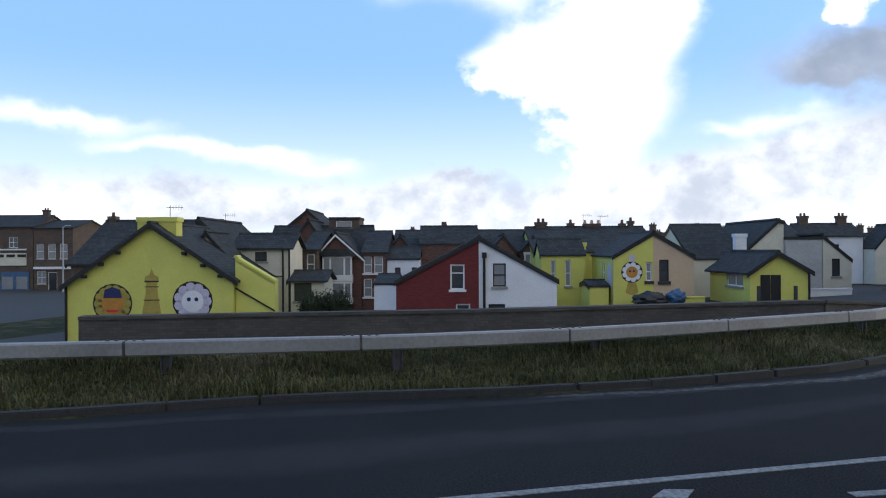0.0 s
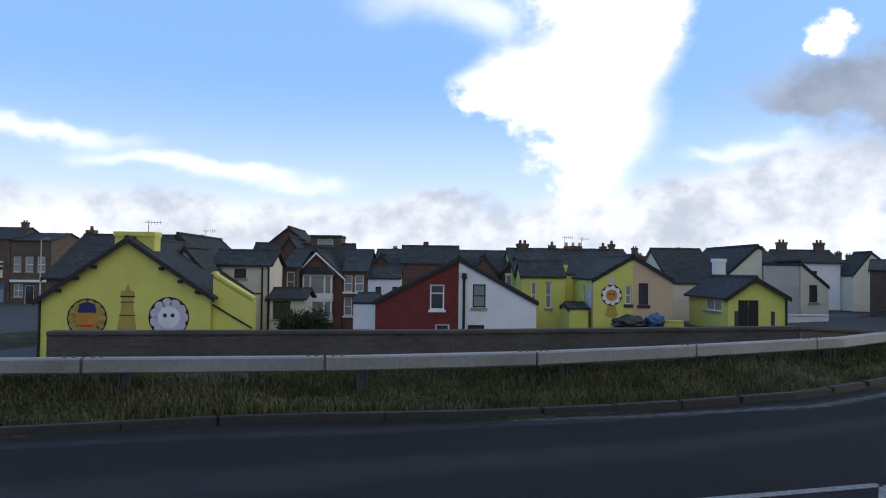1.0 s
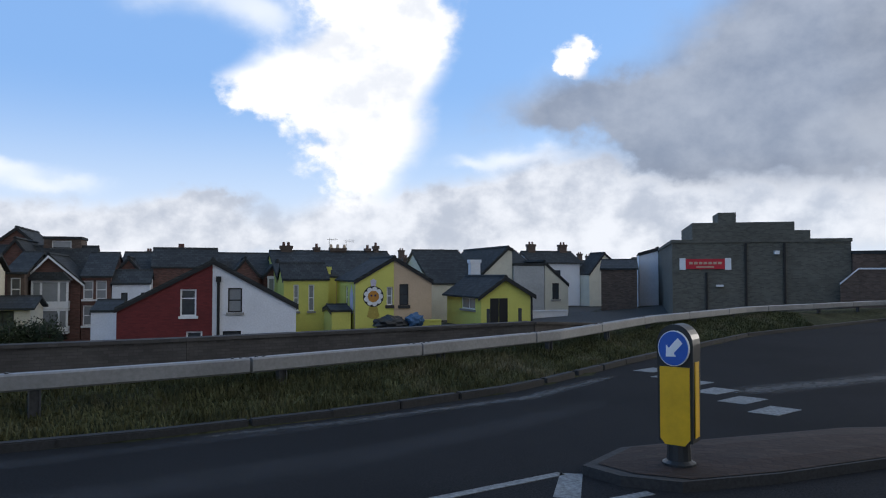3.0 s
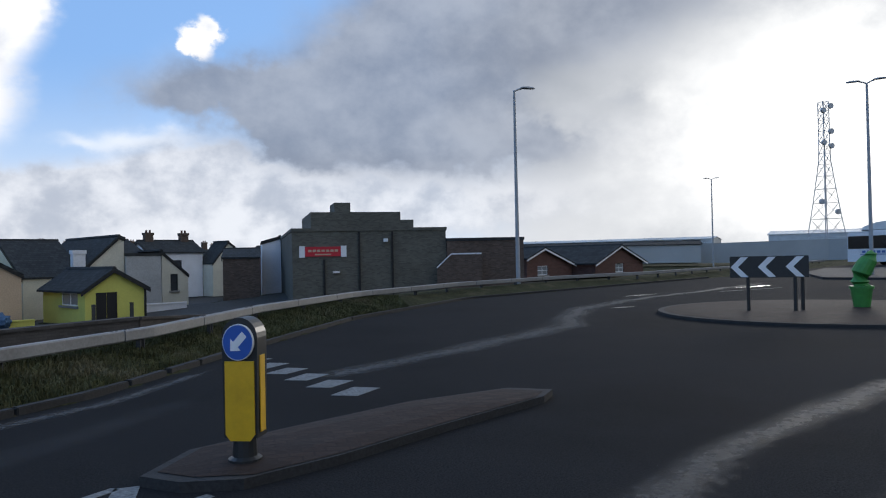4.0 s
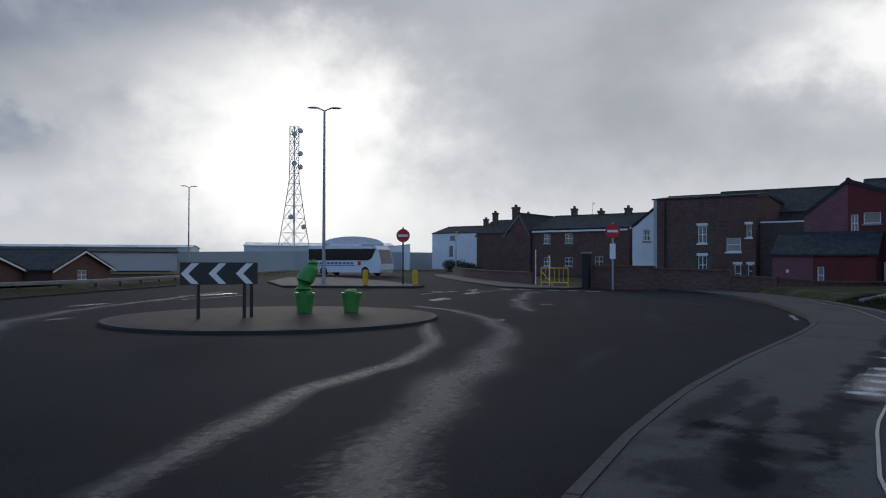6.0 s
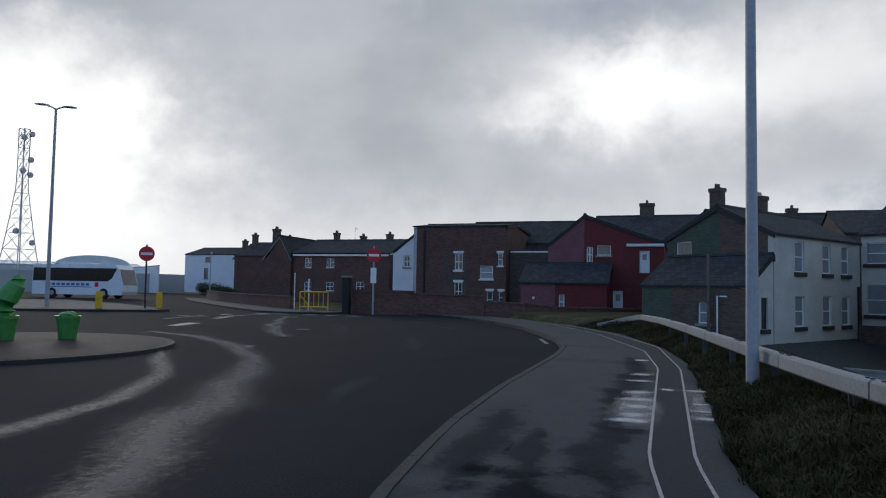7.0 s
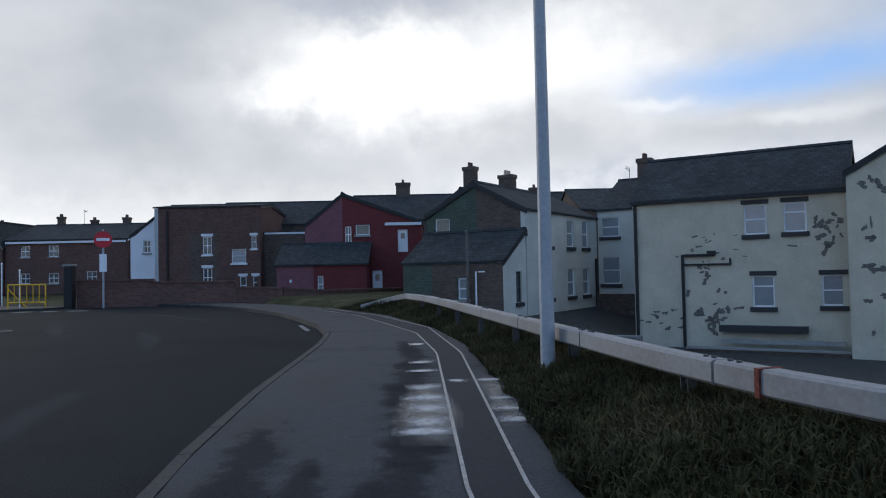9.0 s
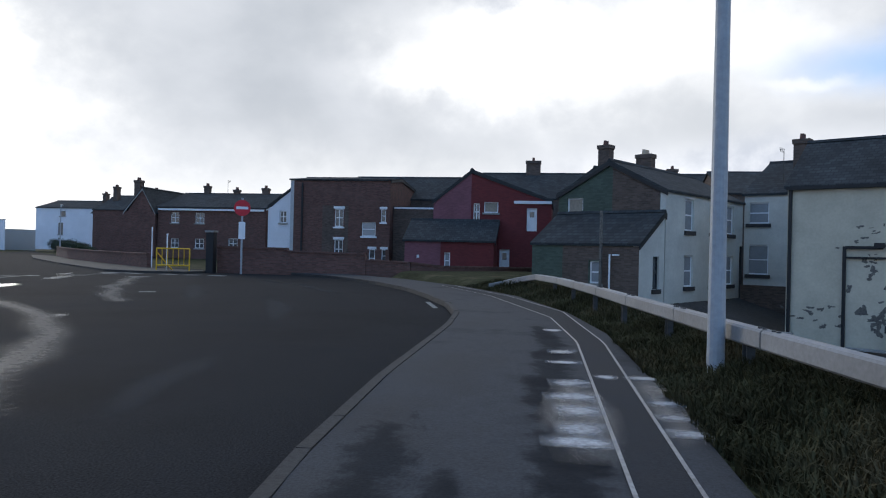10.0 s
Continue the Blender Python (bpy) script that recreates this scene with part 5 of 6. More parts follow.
house("house", 0, (80, 92), (24, 31.4), 0.0, 5.6, 7.5, "v", brick_b, "shaded brick terrace house", over=0.1, windows=[("L", 30.0, 31.0, 2.6, 3.8, "cross net")])
house("house", 0, (100, 112), (57, 66), 0.2, 6.0, 8.3, "v", brick_r, "brick terrace house with slates", over=0.1, chimneys=[(104, 65, 7.4, 9.6), (106, 60, 7.6, 9.4)])
house("house", 0, (108, 118), (70.4, 81), 0.3, 6.6, 7.9, "v", white_r, "white rendered detached house", over=0.1, windows=[("L", 76, 77, 5.4, 6.2, "dark"), ("L", 76.4, 77.2, 2.6, 4.4, "dark")], chimneys=[(112, 72, 7.2, 9.2)])
house("house", 0, (106, 116), (67.0, 70.3), 0.3, 5.8, 8.4, "v", white_r, "white rendered gabled house", over=0.1)
free_wall("garden_wall", [(42.0, 19.2), (42.0, 15.5), (42.0, 15.45), (42.2, 11.5), (42.2, 11.45), (42.6, 9.3), (43.5, 7.8), (46.5, 4.8), (51, 1.5)], [1.3, 1.28, 1.15, 1.1, 0.8, 0.72, 0.55, 0.5, 0.45], -0.6, 0.25, brick_r, "red brick garden wall stepping down", cope=brick_r)
free_wall("garden_wall", [(44.5, 24.5), (52, 32.5), (60.5, 41), (70, 49)], [0.8, 0.8, 0.85, 0.9], -0.2, 0.25, brick_r, "red brick front garden wall", cope=brick_r)
free_wall("hoarding", [(104, 83), (118, 100)], 4.6, 0.0, 0.2, white_r, "white boarded hoarding", category="hoarding")

# ---- street furniture ----


def lamp_post(x, y, h, ang, double=False, base=0.0, r=0.11, label="tall grey steel street lamp with a single arm"):
    t = thing("street_lamp", pose(x, y, base, 0, 0, ang), label, "street lamp")
    part("column", tube([(0, 0, -0.4), (0, 0, 0.9), (0, 0, 2.2), (0, 0, h)], [r * 1.15, r * 1.08, r, r * 0.62], 14), lamp_m, t)
    part("access_door", box(-0.05, 0.05, -r * 1.15 - 0.008, -r * 1.15 + 0.02, 0.5, 1.1), lamp_m, t)
    for sg in ((1, -1) if double else (1,)):
        a = part("arm", tube([(0, 0, h - 0.05), (sg * 0.2, 0, h + 0.06), (sg * 0.4, 0, h + 0.12)], 0.045, 8), lamp_m, t)
        bm = bmesh.new()
        bmesh.ops.create_icosphere(bm, subdivisions=2, radius=1.0)
        for v in bm.verts:
            v.co = Vector((sg * 0.72 + v.co.x * 0.42, v.co.y * 0.16, h + 0.15 + v.co.z * (0.09 if v.co.z > 0 else 0.05)))
        part("lantern", bm, lamp_m, a)
    return t


lamp_post(13.38, 33.35, 9.65, 5, r=0.095)
lamp_post(36.8, 36.0, 11.6, -48, True, label="tall twin-armed grey street lamp")
lamp_post(64.4, 91.0, 12.0, -30, True, label="distant twin-armed street lamp")
lamp_post(14.32, 0.44, 11.0, 100, base=0.25, r=0.078, label="tall grey steel lamp column in the verge grass")
lamp_post(*a2w(-53.7, 100), 9.0, 32, base=-3.9, label="grey lamp column in the lower street")
lamp_post(70, 48.8, 4.8, 30, base=0.0, r=0.06, label="short grey lamp column by the garden wall")

# keep-left bollard
bo = thing("traffic_bollard", pose(0.86, 6.15, 0.085, 0, 0, -22) @ Matrix.Diagonal((0.88, 0.9, 1, 1)), "yellow and black traffic bollard with a blue arrow disc", "bollard")
shape = [(-0.155, 0.2), (0.155, 0.2), (0.165, 0.95)] + [(0.165 * math.cos(a), 0.98 + 0.16 * math.sin(a)) for a in np.linspace(0, math.pi, 13)] + [(-0.165, 0.95)]
P3 = lambda s, d, z: (s, d, z)
part("shell", prism(bmesh.new(), shape, P3, -0.09, 0.13), black_s, bo)
part("foot", tube([(0, 0, 0), (0, 0, 0.03), (0, 0, 0.05), (0, 0, 0.21)], [0.15, 0.15, 0.11, 0.1], 14), black_s, bo)
yl = [(-0.135, 0.23), (-0.09, 0.18), (0.09, 0.18), (0.135, 0.23), (0.135, 0.8), (-0.135, 0.8)]
part("front_panel", prism(bmesh.new(), yl, P3, -0.105, -0.092), yell_s, bo)
part("side_panel", box(0.162, 0.17, -0.04, 0.07, 0.24, 0.84), yell_s, bo)
part("side_panel", box(-0.17, -0.162, -0.04, 0.07, 0.24, 0.84), yell_s, bo)
cz = 0.95
dc = part("disc", prism(bmesh.new(), [(0.142 * math.cos(k * math.tau / 28), cz + 0.142 * math.sin(k * math.tau / 28)) for k in range(28)], P3, -0.125, -0.094), white_p, bo)
part("disc_face", prism(bmesh.new(), [(0.135 * math.cos(k * math.tau / 28), cz + 0.135 * math.sin(k * math.tau / 28)) for k in range(28)], P3, -0.13, -0.1255), blue_p, dc)
arrow = [(0, -0.095), (-0.065, -0.025), (-0.03, -0.025), (-0.03, 0.09), (0.03, 0.09), (0.03, -0.025), (0.065, -0.025)]
ra = radians(-45)
part("arrow", prism(bmesh.new(), [(s * math.cos(ra) - z * math.sin(ra), cz + s * math.sin(ra) + z * math.cos(ra)) for s, z in arrow], P3, -0.134, -0.1305), white_p, dc)


def island(name, poly, label, mt, h=0.11, category="traffic island"):
    t = thing(name, Matrix(), label, category, kind="structure")
    pl = lambda s, d, z: (s, z, d)
    part("kerb", prism(bmesh.new(), poly, pl, -0.08, h), kerbst, t)
    cx, cy = sum(p[0] for p in poly) / len(poly), sum(p[1] for p in poly) / len(poly)
    r = max(math.hypot(x - cx, y - cy) for x, y in poly)
    inn = [(cx + (x - cx) * (1 - 0.16 / r), cy + (y - cy) * (1 - 0.16 / r)) for x, y in poly]
    bm = bmesh.new()
    rim = [bm.verts.new((x, y, h + 0.006)) for x, y in inn]
    mid = [bm.verts.new((cx + (x - cx) * 0.5, cy + (y - cy) * 0.5, h + 0.006 + 0.03)) for x, y in inn]
    n = len(inn)
    for i in range(n):
        bm.faces.new((rim[i], rim[(i + 1) % n], mid[(i + 1) % n], mid[i]))
    bm.faces.new(mid)
    part("surface", bm, mt, t)
    return t


island("traffic_island", [(0.1, 6.0), (0.4, 5.75), (0.85, 5.68), (1.6, 6.1), (2.7, 6.9), (4.1, 7.85), (4.35, 8.2), (3.9, 8.5), (2.6, 8.1), (1.3, 7.3), (0.4, 6.7)], "low kerbed splitter island with dark brown surfacing", paver_m, 0.08)
island("roundabout", [(15.8 + 4.45 * math.cos(k * math.tau / 48), 16.35 + 4.3 * math.sin(k * math.tau / 48)) for k in range(48)], "small round kerbed island with brown surfacing", paver_m, 0.075, "roundabout")
island("traffic_island", [(32, 34.6), (34.4, 30.2), (36.2, 27.8), (37.6, 28.2), (45, 38), (52, 50), (48, 52), (38, 43)], "kerbed tarmac island in front of the coach", pave, 0.12)

cs = thing("chevron_sign", pose(13.92, 16.38, 0.11, 0, 0, math.degrees(math.atan2(-1.05, 1.55))), "black and white chevron board on steel posts", "road sign")
bd = part("board", box(-0.94, 0.94, -0.02, 0.02, 0.86, 1.42, bev=0.008), black_s, cs)
for k in range(3):
    x0 = -0.92 + 0.66 * k
    ch = [(x0, 1.14), (x0 + 0.25, 0.88), (x0 + 0.43, 0.88), (x0 + 0.18, 1.14), (x0 + 0.43, 1.4), (x0 + 0.25, 1.4)]
    part("chevron", prism(bmesh.new(), ch, P3, -0.027, -0.0205), white_p, bd)
for x, y in ((-0.5, 0.05), (0.62, 0.05), (0.82, 0.3)):
    part("post", tube([(x, y, -0.25), (x, y, 1.3)], 0.045, 10), black_s, cs)


def tub(x, y, label):
    t = thing("planter_tub", pose(x, y, 0.105), label, "planter")
    part("tub", tube([(0, 0, 0), (0, 0, 0.02), (0, 0, 0.5), (0, 0, 0.52)], [0.19, 0.2, 0.27, 0.27], 18), green_s, t)
    part("rim", tube([(0, 0, 0.5), (0, 0, 0.57)], [0.3, 0.3], 18), green_s, t)
    bm = bmesh.new()
    bmesh.ops.create_icosphere(bm, subdivisions=3, radius=0.2)
    for v in bm.verts:
        v.co = v.co * (1 + 0.25 * noise.noise(v.co * 9)) + Vector((0, 0, 0.58))
        v.co.z = 0.57 + (v.co.z - 0.57) * 0.5
    part("plant", bm, green_s, t)


tub(17.75, 15.45, "bright green round tub standing on the roundabout")
tub(16.75, 16.3, "bright green round tub at the foot of the sculpture")
bm = tube([(0, 0, 0.42), (-0.04, 0, 0.62), (0.0, 0, 0.86), (0.1, 0, 1.06), (0.2, 0, 1.22), (0.24, 0, 1.36), (0.2, 0, 1.44)], [0.2, 0.24, 0.25, 0.23, 0.2, 0.15, 0.06], 16)
o = part("garden_sculpture", bm, green_s, None)
o.matrix_basis = pose(16.75, 16.3, 0.17, 0, 0, -42)
tagged(o, "bright green leaning rounded sculpture rising from a tub", "sculpture")


def no_entry(x, y, h, ang, r, label, base=0.0, post=black_s):
    t = thing("no_entry_sign", pose(x, y, base, 0, 0, ang), label, "road sign")
    part("post", tube([(0, 0, -0.3), (0, 0, h + r + 0.1)], 0.05, 10), post, t)
    d = part("disc", prism(bmesh.new(), [(r * math.cos(k * math.tau / 28), h + r * math.sin(k * math.tau / 28)) for k in range(28)], P3, -0.075, -0.055), red_s, t)
    part("bar", box(-r * 0.72, r * 0.72, -0.081, -0.0755, h - r * 0.17, h + r * 0.17), white_p, d)
    return t


no_entry(38, 30.2, 3.2, -50, 0.42, "no entry sign on a dark post")
ns = no_entry(41.2, 17.6, 3.3, -70, 0.40, "no entry sign on a pale post with a plate below", post=lamp_m)
part("plate", box(-0.16, 0.16, -0.08, -0.055, 1.75, 2.6), white_p, ns)
for x, y in ((35.4, 31.0), (38.2, 29.4)):
    t = thing("lit_bollard", pose(x, y, 0.12, 0, 0, -50), "yellow traffic bollard on the island kerb", "bollard")
    part("shell", box(-0.17, 0.17, -0.1, 0.1, 0.0, 0.95, bev=0.05), yell_s, t)
    part("foot", box(-0.2, 0.2, -0.13, 0.13, -0.02, 0.0), black_s, t)

# yellow hand railing, gate post
rl = thing("yellow_railing", pose(41.2, 21.2, 0.1, 0, 0, 96), "yellow painted pedestrian guard railing", "railing")
for z in (0.25, 1.1):
    part("rail", tube([(-0.8, 0, z), (0.9, 0, z)], 0.035, 8), yell_s, rl)
for k in range(7):
    x = -0.8 + k * 1.7 / 6
    part("upright", tube([(x, 0, -0.1 if k in (0, 6) else 0.25), (x, 0, 1.1)], 0.035 if k in (0, 6) else 0.022, 8), yell_s, rl)
part("brace", tube([(0.9, -0.05, 0.9), (0.2, -0.4, -0.05)], 0.03, 8), yell_s, rl)
for x, y, h in ((41.4, 21.7, 1.9), (44.4, 24.3, 2.3)):
    t = thing("marker_post", pose(x, y, 0), "thin white marker post by the railing", "post")
    part("shaft", tube([(0, 0, -0.2), (0, 0, h)], 0.032, 10), white_p, t)
    part("cap", tube([(0, 0, h), (0, 0, h + 0.05)], [0.055, 0.03], 10), white_p, t)
wp_ = thing("washing_post", pose(29.0 + 10.2, 0.0 - 0.2, -0.9), "white T-shaped washing line post in the yard", "washing post")
part("shaft", tube([(0, 0, 0), (0, 0, 2.3)], 0.04, 8), white_p, wp_)
part("crossbar", tube([(0, -0.1, 2.27), (0, -0.75, 2.27)], 0.035, 8), white_p, wp_)
gp = thing("gate_pier", pose(41.4, 19.3, 0), "dark square gate pier at the end of the brick wall", "gate pier")
part("pier", box(-0.2, 0.2, -0.2, 0.2, -0.2, 2.05, bev=0.02), black_w, gp)
part("cap", box(-0.25, 0.25, -0.25, 0.25, 2.05, 2.15, bev=0.02), stone_w, gp)

# coach
co_ = thing("coach", pose(63.4, 58.9, 0.0, 0, 0, -83), "white touring coach with dark windows and blue lettering, parked", "coach")
L, Wd = 5.1, 1.25
prof = [(-L, 0.35), (L - 0.15, 0.35), (L, 0.7), (L, 1.35), (L - 0.45, 2.9), (L - 0.9, 3.35), (-L + 0.15, 3.4), (-L, 3.1)]
part("body", prism(bmesh.new(), prof, P3, -Wd, Wd), bus_w, co_)
for sd in (-1, 1):
    d0, d1 = (Wd + 0.002, Wd + 0.02) if sd > 0 else (-Wd - 0.02, -Wd - 0.002)
    part("side_window", prism(bmesh.new(), [(-L + 0.1, 1.7), (L - 1.7, 1.7), (L - 1.2, 2.0), (L - 0.7, 3.0), (-L + 0.1, 3.0)], P3, d0, d1), coach_glass, co_)
    part("lettering", boxes([(-3.4 + 0.55 * k, -3.0 + 0.55 * k, d0, d1, 1.25, 1.5) for k in range(9)], P3), bus_b, co_, "blue bars of illegible lettering")
    for x in (-2.8, 3.0):
        w = part("wheel", tube([(x, sd * (Wd - 0.25), 0.5), (x, sd * (Wd + 0.03), 0.5)], 0.5, 20), tyre_m, co_)
        part("hub", tube([(x, sd * (Wd + 0.02), 0.5), (x, sd * (Wd + 0.05), 0.5)], 0.24, 14), lamp_m, w)
part("windscreen", prism(bmesh.new(), [(L + 0.005, 1.36), (L + 0.02, 1.36), (L - 0.43, 2.9), (L - 0.445, 2.9)], P3, -Wd + 0.1, Wd - 0.1), pane_m, co_)
for sd in (-1, 1):
    part("stripe", box(-3.6, 1.6, sd * (Wd + 0.01) - 0.008, sd * (Wd + 0.01) + 0.008, 1.08, 1.16), bus_b, co_, "thin blue stripe")
    part("badge", box(2.0, 2.4, sd * (Wd + 0.01) - 0.008, sd * (Wd + 0.01) + 0.008, 1.15, 1.6), red_s, co_, "red square badge")
part("roof_unit", box(-2.5, 1.0, -0.8, 0.8, 3.36, 3.55, bev=0.05), bus_w, co_)

# lattice mast
ms = thing("lattice_mast", pose(122.5, 133.5, -0.1), "tall steel lattice radio mast with dishes", "radio mast")
H = 34.0
hw = lambda z: 3.4 + (0.75 - 3.4) * min(1, z / 22.0) ** 0.8
for sx in (-1, 1):
    for sy_ in (-1, 1):
        part("leg", tube([(sx * hw(z), sy_ * hw(z), z) for z in np.linspace(0, H, 9)], 0.11, 6), mast_m, ms)
zs = [0, 4.5, 8.5, 12, 15, 17.8, 20.4, 22.8, 25.2, 27.6, 30, 32, 34]
for a, b in zip(zs, zs[1:]):
    for (p, q) in (((-1, -1), (1, -1)), ((1, -1), (1, 1)), ((1, 1), (-1, 1)), ((-1, 1), (-1, -1))):
        part("brace", tube([(p[0] * hw(a), p[1] * hw(a), a), (q[0] * hw(b), q[1] * hw(b), b)], 0.045, 5), mast_m, ms)
        part("brace", tube([(q[0] * hw(a), q[1] * hw(a), a), (p[0] * hw(b), p[1] * hw(b), b)], 0.045, 5), mast_m, ms)
        part("strut", tube([(p[0] * hw(b), p[1] * hw(b), b), (q[0] * hw(b), q[1] * hw(b), b)], 0.05, 5), mast_m, ms)
for z, k in ((33, 1), (32, -1), (27.5, 1), (25, -1), (24.3, 1), (12.2, -1), (10.0, 1)):
    part("antenna", tube([(k * (hw(z) + 0.2), -0.8, z), (k * (hw(z) + 0.2), -1.3, z)], 0.6, 14), mast_m, ms)
ls, lsp = house("long_shed", -42, (-12, 31), (217, 240), 0.0, 6.0, 7.0, "u", clad_m, "distant clad leisure building with a curved roof, paled for haze", category="building", roof=clad_m)
house("long_shed", -42, (-85, -25), (205, 225), 0.0, 5.2, 5.8, "u", clad_m, "distant low clad building, paled for haze", category="building", roof=clad_m)
vault = [(19 + 9 * math.cos(a), 6.6 + 2.4 * math.sin(a)) for a in np.linspace(0, math.pi, 15)]
part("vaulted_roof", prism(bmesh.new(), vault, lsp["F"], 2, 18), clad_m, ls)
# added wall and block stand in for a far bank in haze
free_wall("hazy_bank", [(70, 122), (96, 104), (112, 84)], [3.0, 3.4, 3.2], -0.3, 0.5, haze_wall, "wall standing in for a distant grass bank, haze painted in", cope=haze_wall)
house("long_shed", -30, (-60, 10), (130, 140), 0.0, 3.0, 3.6, "u", haze_wall, "distant long low block with a dark roof, standing in for a hazy bank", category="building")

# footway of the side street, in front of the garden wall
corner = [(41.9, 19.6), (39.9, 19.9), (39.4, 22.0), (40.2, 24.4), (48.4, 32.8), (60.0, 43.8), (72.0, 53.4), (70.2, 49.3), (60.6, 41.15), (52.1, 32.7), (44.6, 24.7), (42.6, 21.5)]
o = part("pavement", prism(bmesh.new(), corner, lambda s, d, z: (s, z, d), -0.02, 0.1), earth, None)
tagged(o, "brownish grey tarmac footway of the side street", "pavement", kind="structure")

# ---- road markings ----


def mark(poly, label="white painted road marking"):
    o = part("road_marking", prism(bmesh.new(), poly, lambda s, d, z: (s, z, d), 0.0, 0.0045), paint_w, None)
    return tagged(o, label, "road marking", kind="structure")


def line_mark(x0, y0, x1, y1, w):
    a = math.atan2(y1 - y0, x1 - x0)
    nx, ny = -math.sin(a) * w / 2, math.cos(a) * w / 2
    mark([(x0 - nx, y0 - ny), (x1 - nx, y1 - ny), (x1 + nx, y1 + ny), (x0 + nx, y0 + ny)])


line_mark(-6.0, -0.36, -0.07, 6.0, 0.09)
line_mark(-0.5, 4.62, 0.62, 5.62, 0.09)
mark([(-0.08, 5.35), (0.12, 5.33), (0.1, 6.02), (-0.08, 6.0)])
mark([(-1.62, 3.86), (-1.42, 3.97), (-1.42, 4.17), (-1.6, 4.07)])
for k in range(6):
    cx, cy = 2.18 - 0.25 * k, 9.35 + 0.7 * k
    mark([(cx - 0.33, cy - 0.15), (cx - 0.02, cy - 0.31), (cx + 0.33, cy + 0.14), (cx + 0.02, cy + 0.34)])
for y0, y1 in ((23.4, 22.7), (22.1, 21.4), (20.4, 19.6), (19.2, 18.5), (18.0, 17.2)):
    line_mark(38.6, y0, 38.6, y1, 0.6)
line_mark(26.28, 14.0, 26.47, 13.6, 0.25)
for x0, y0, x1, y1 in ((33.1, 24.2, 33.4, 23.75), (33.36, 23.3, 33.66, 22.9), (35.0, 22.7, 35.2, 21.9), (37.1, 22.3, 37.35, 21.7), (35.3, 19.95, 35.5, 19.1)):
    line_mark(x0, y0, x1, y1, 0.3)
for pts in ([(24, 4.9), (26, 5.45)], [(30, 22.5), (34, 23.5)], [(36, 22.4), (40, 22.6)], [(20, 27), (24, 28.2)]):
    line_mark(*pts[0], *pts[1], 0.12)


def smear(pts, widths, seed, mt=damp, z=0.004):
    """A ragged film of dried mud, damp or painted-on reflection laid over the ground."""
    rnd = random.Random(seed)
    P = [Vector((*p, z)) for p in pts]
    me = bpy.data.meshes.new("mud_glare_film")
    vs, fs, cols = [], [], 7
    rows = []
    for i in range(len(P) - 1):
        n = max(3, int((P[i + 1] - P[i]).length / 0.18))
        for k in range(n):
            f = k / n
            rows.append((P[i].lerp(P[i + 1], f), (P[i + 1] - P[i]).normalized(), widths[i] + (widths[i + 1] - widths[i]) * f))
    for j, (p, t, w) in enumerate(rows):
        nr = Vector((-t.y, t.x, 0))
        l = w * (0.85 + 0.45 * noise.noise(Vector((j * 0.09, seed, 0))))
        r = w * (0.85 + 0.45 * noise.noise(Vector((j * 0.08, seed + 9, 0))))
        for c in range(cols):
            q = p + nr * (-l + (l + r) * c / (cols - 1)) * 0.5
            vs.append(tuple(q))
    for j in range(len(rows) - 1):
        for c in range(cols - 1):
            fs.append((j * cols + c, (j + 1) * cols + c, (j + 1) * cols + c + 1, j * cols + c + 1))
    me.from_pydata(vs, [], fs)
    rim = me.attributes.new("rim", "FLOAT", "POINT")
    for j in range(len(rows)):
        for c in range(cols):
            e = min(j, len(rows) - 1 - j) / max(1.0, min(6.0, len(rows) / 2))
            rim.data[j * cols + c].value = min(1.0, e) * (1 - abs(2 * c / (cols - 1) - 1))
    me.materials.append(mt)
    o = new("mud_glare_film", me)
    return tagged(o, "pale dried mud track with sky glare painted in, on the asphalt", "mud track", kind="structure")


smear([(2.6, 4.0), (4.4, 5.2), (6.3, 6.35), (8.6, 7.5), (11.2, 8.1), (13.5, 9.3), (15.6, 11.0), (18.6, 13.4)], [1.0, 1.05, 1.0, 1.0, 1.0, 1.0, 0.9, 0.6], 1)
smear([(3.0, 2.4), (5.4, 3.95), (6.8, 4.7), (9.6, 6.1), (13.2, 7.7), (15.2, 8.7), (18.7, 11.2), (21.5, 14.5), (23, 18)], [1.3, 1.8, 1.8, 2.0, 2.0, 1.6, 1.4, 1.2, 0.8], 2)
# this one is a band of glare on wet road, painted pale
smear([(1.4, 10.2), (4.5, 12.8), (8, 16), (10.5, 20.5), (14, 24), (20, 28), (27, 33)], [1.0, 1.8, 2.0, 2.2, 2.0, 1.8, 1.4], 3)
smear([(-4.2, 6.0), (-2.5, 7.6), (-0.8, 9.6), (0.6, 12.6)], [0.3, 0.5, 0.6, 0.5], 4)
smear([(22, 12), (28, 16), (36, 20)], [1.2, 1.8, 1.6], 5)
for k, (x, y, l, w) in enumerate(((19.2, 11.3, 1.6, 0.5), (27, 19, 3.5, 1.0), (33, 21.5, 4.0, 0.9), (36.2, 23.6, 3.0, 0.7), (34.6, 22.6, 1.6, 0.5), (12.2, 20.8, 1.8, 0.5), (24, 30, 4.0, 1.0), (16, 26.5, 3.0, 0.7))):
    o = smear([(x - l / 2, y - l * 0.2), (x, y), (x + l / 2, y + l * 0.25)], [w, w * 1.3, w], 40 + k, wet, 0.0035)
    o.name = "puddle"
    tagged(o, "shallow shiny puddle on the asphalt", "puddle")
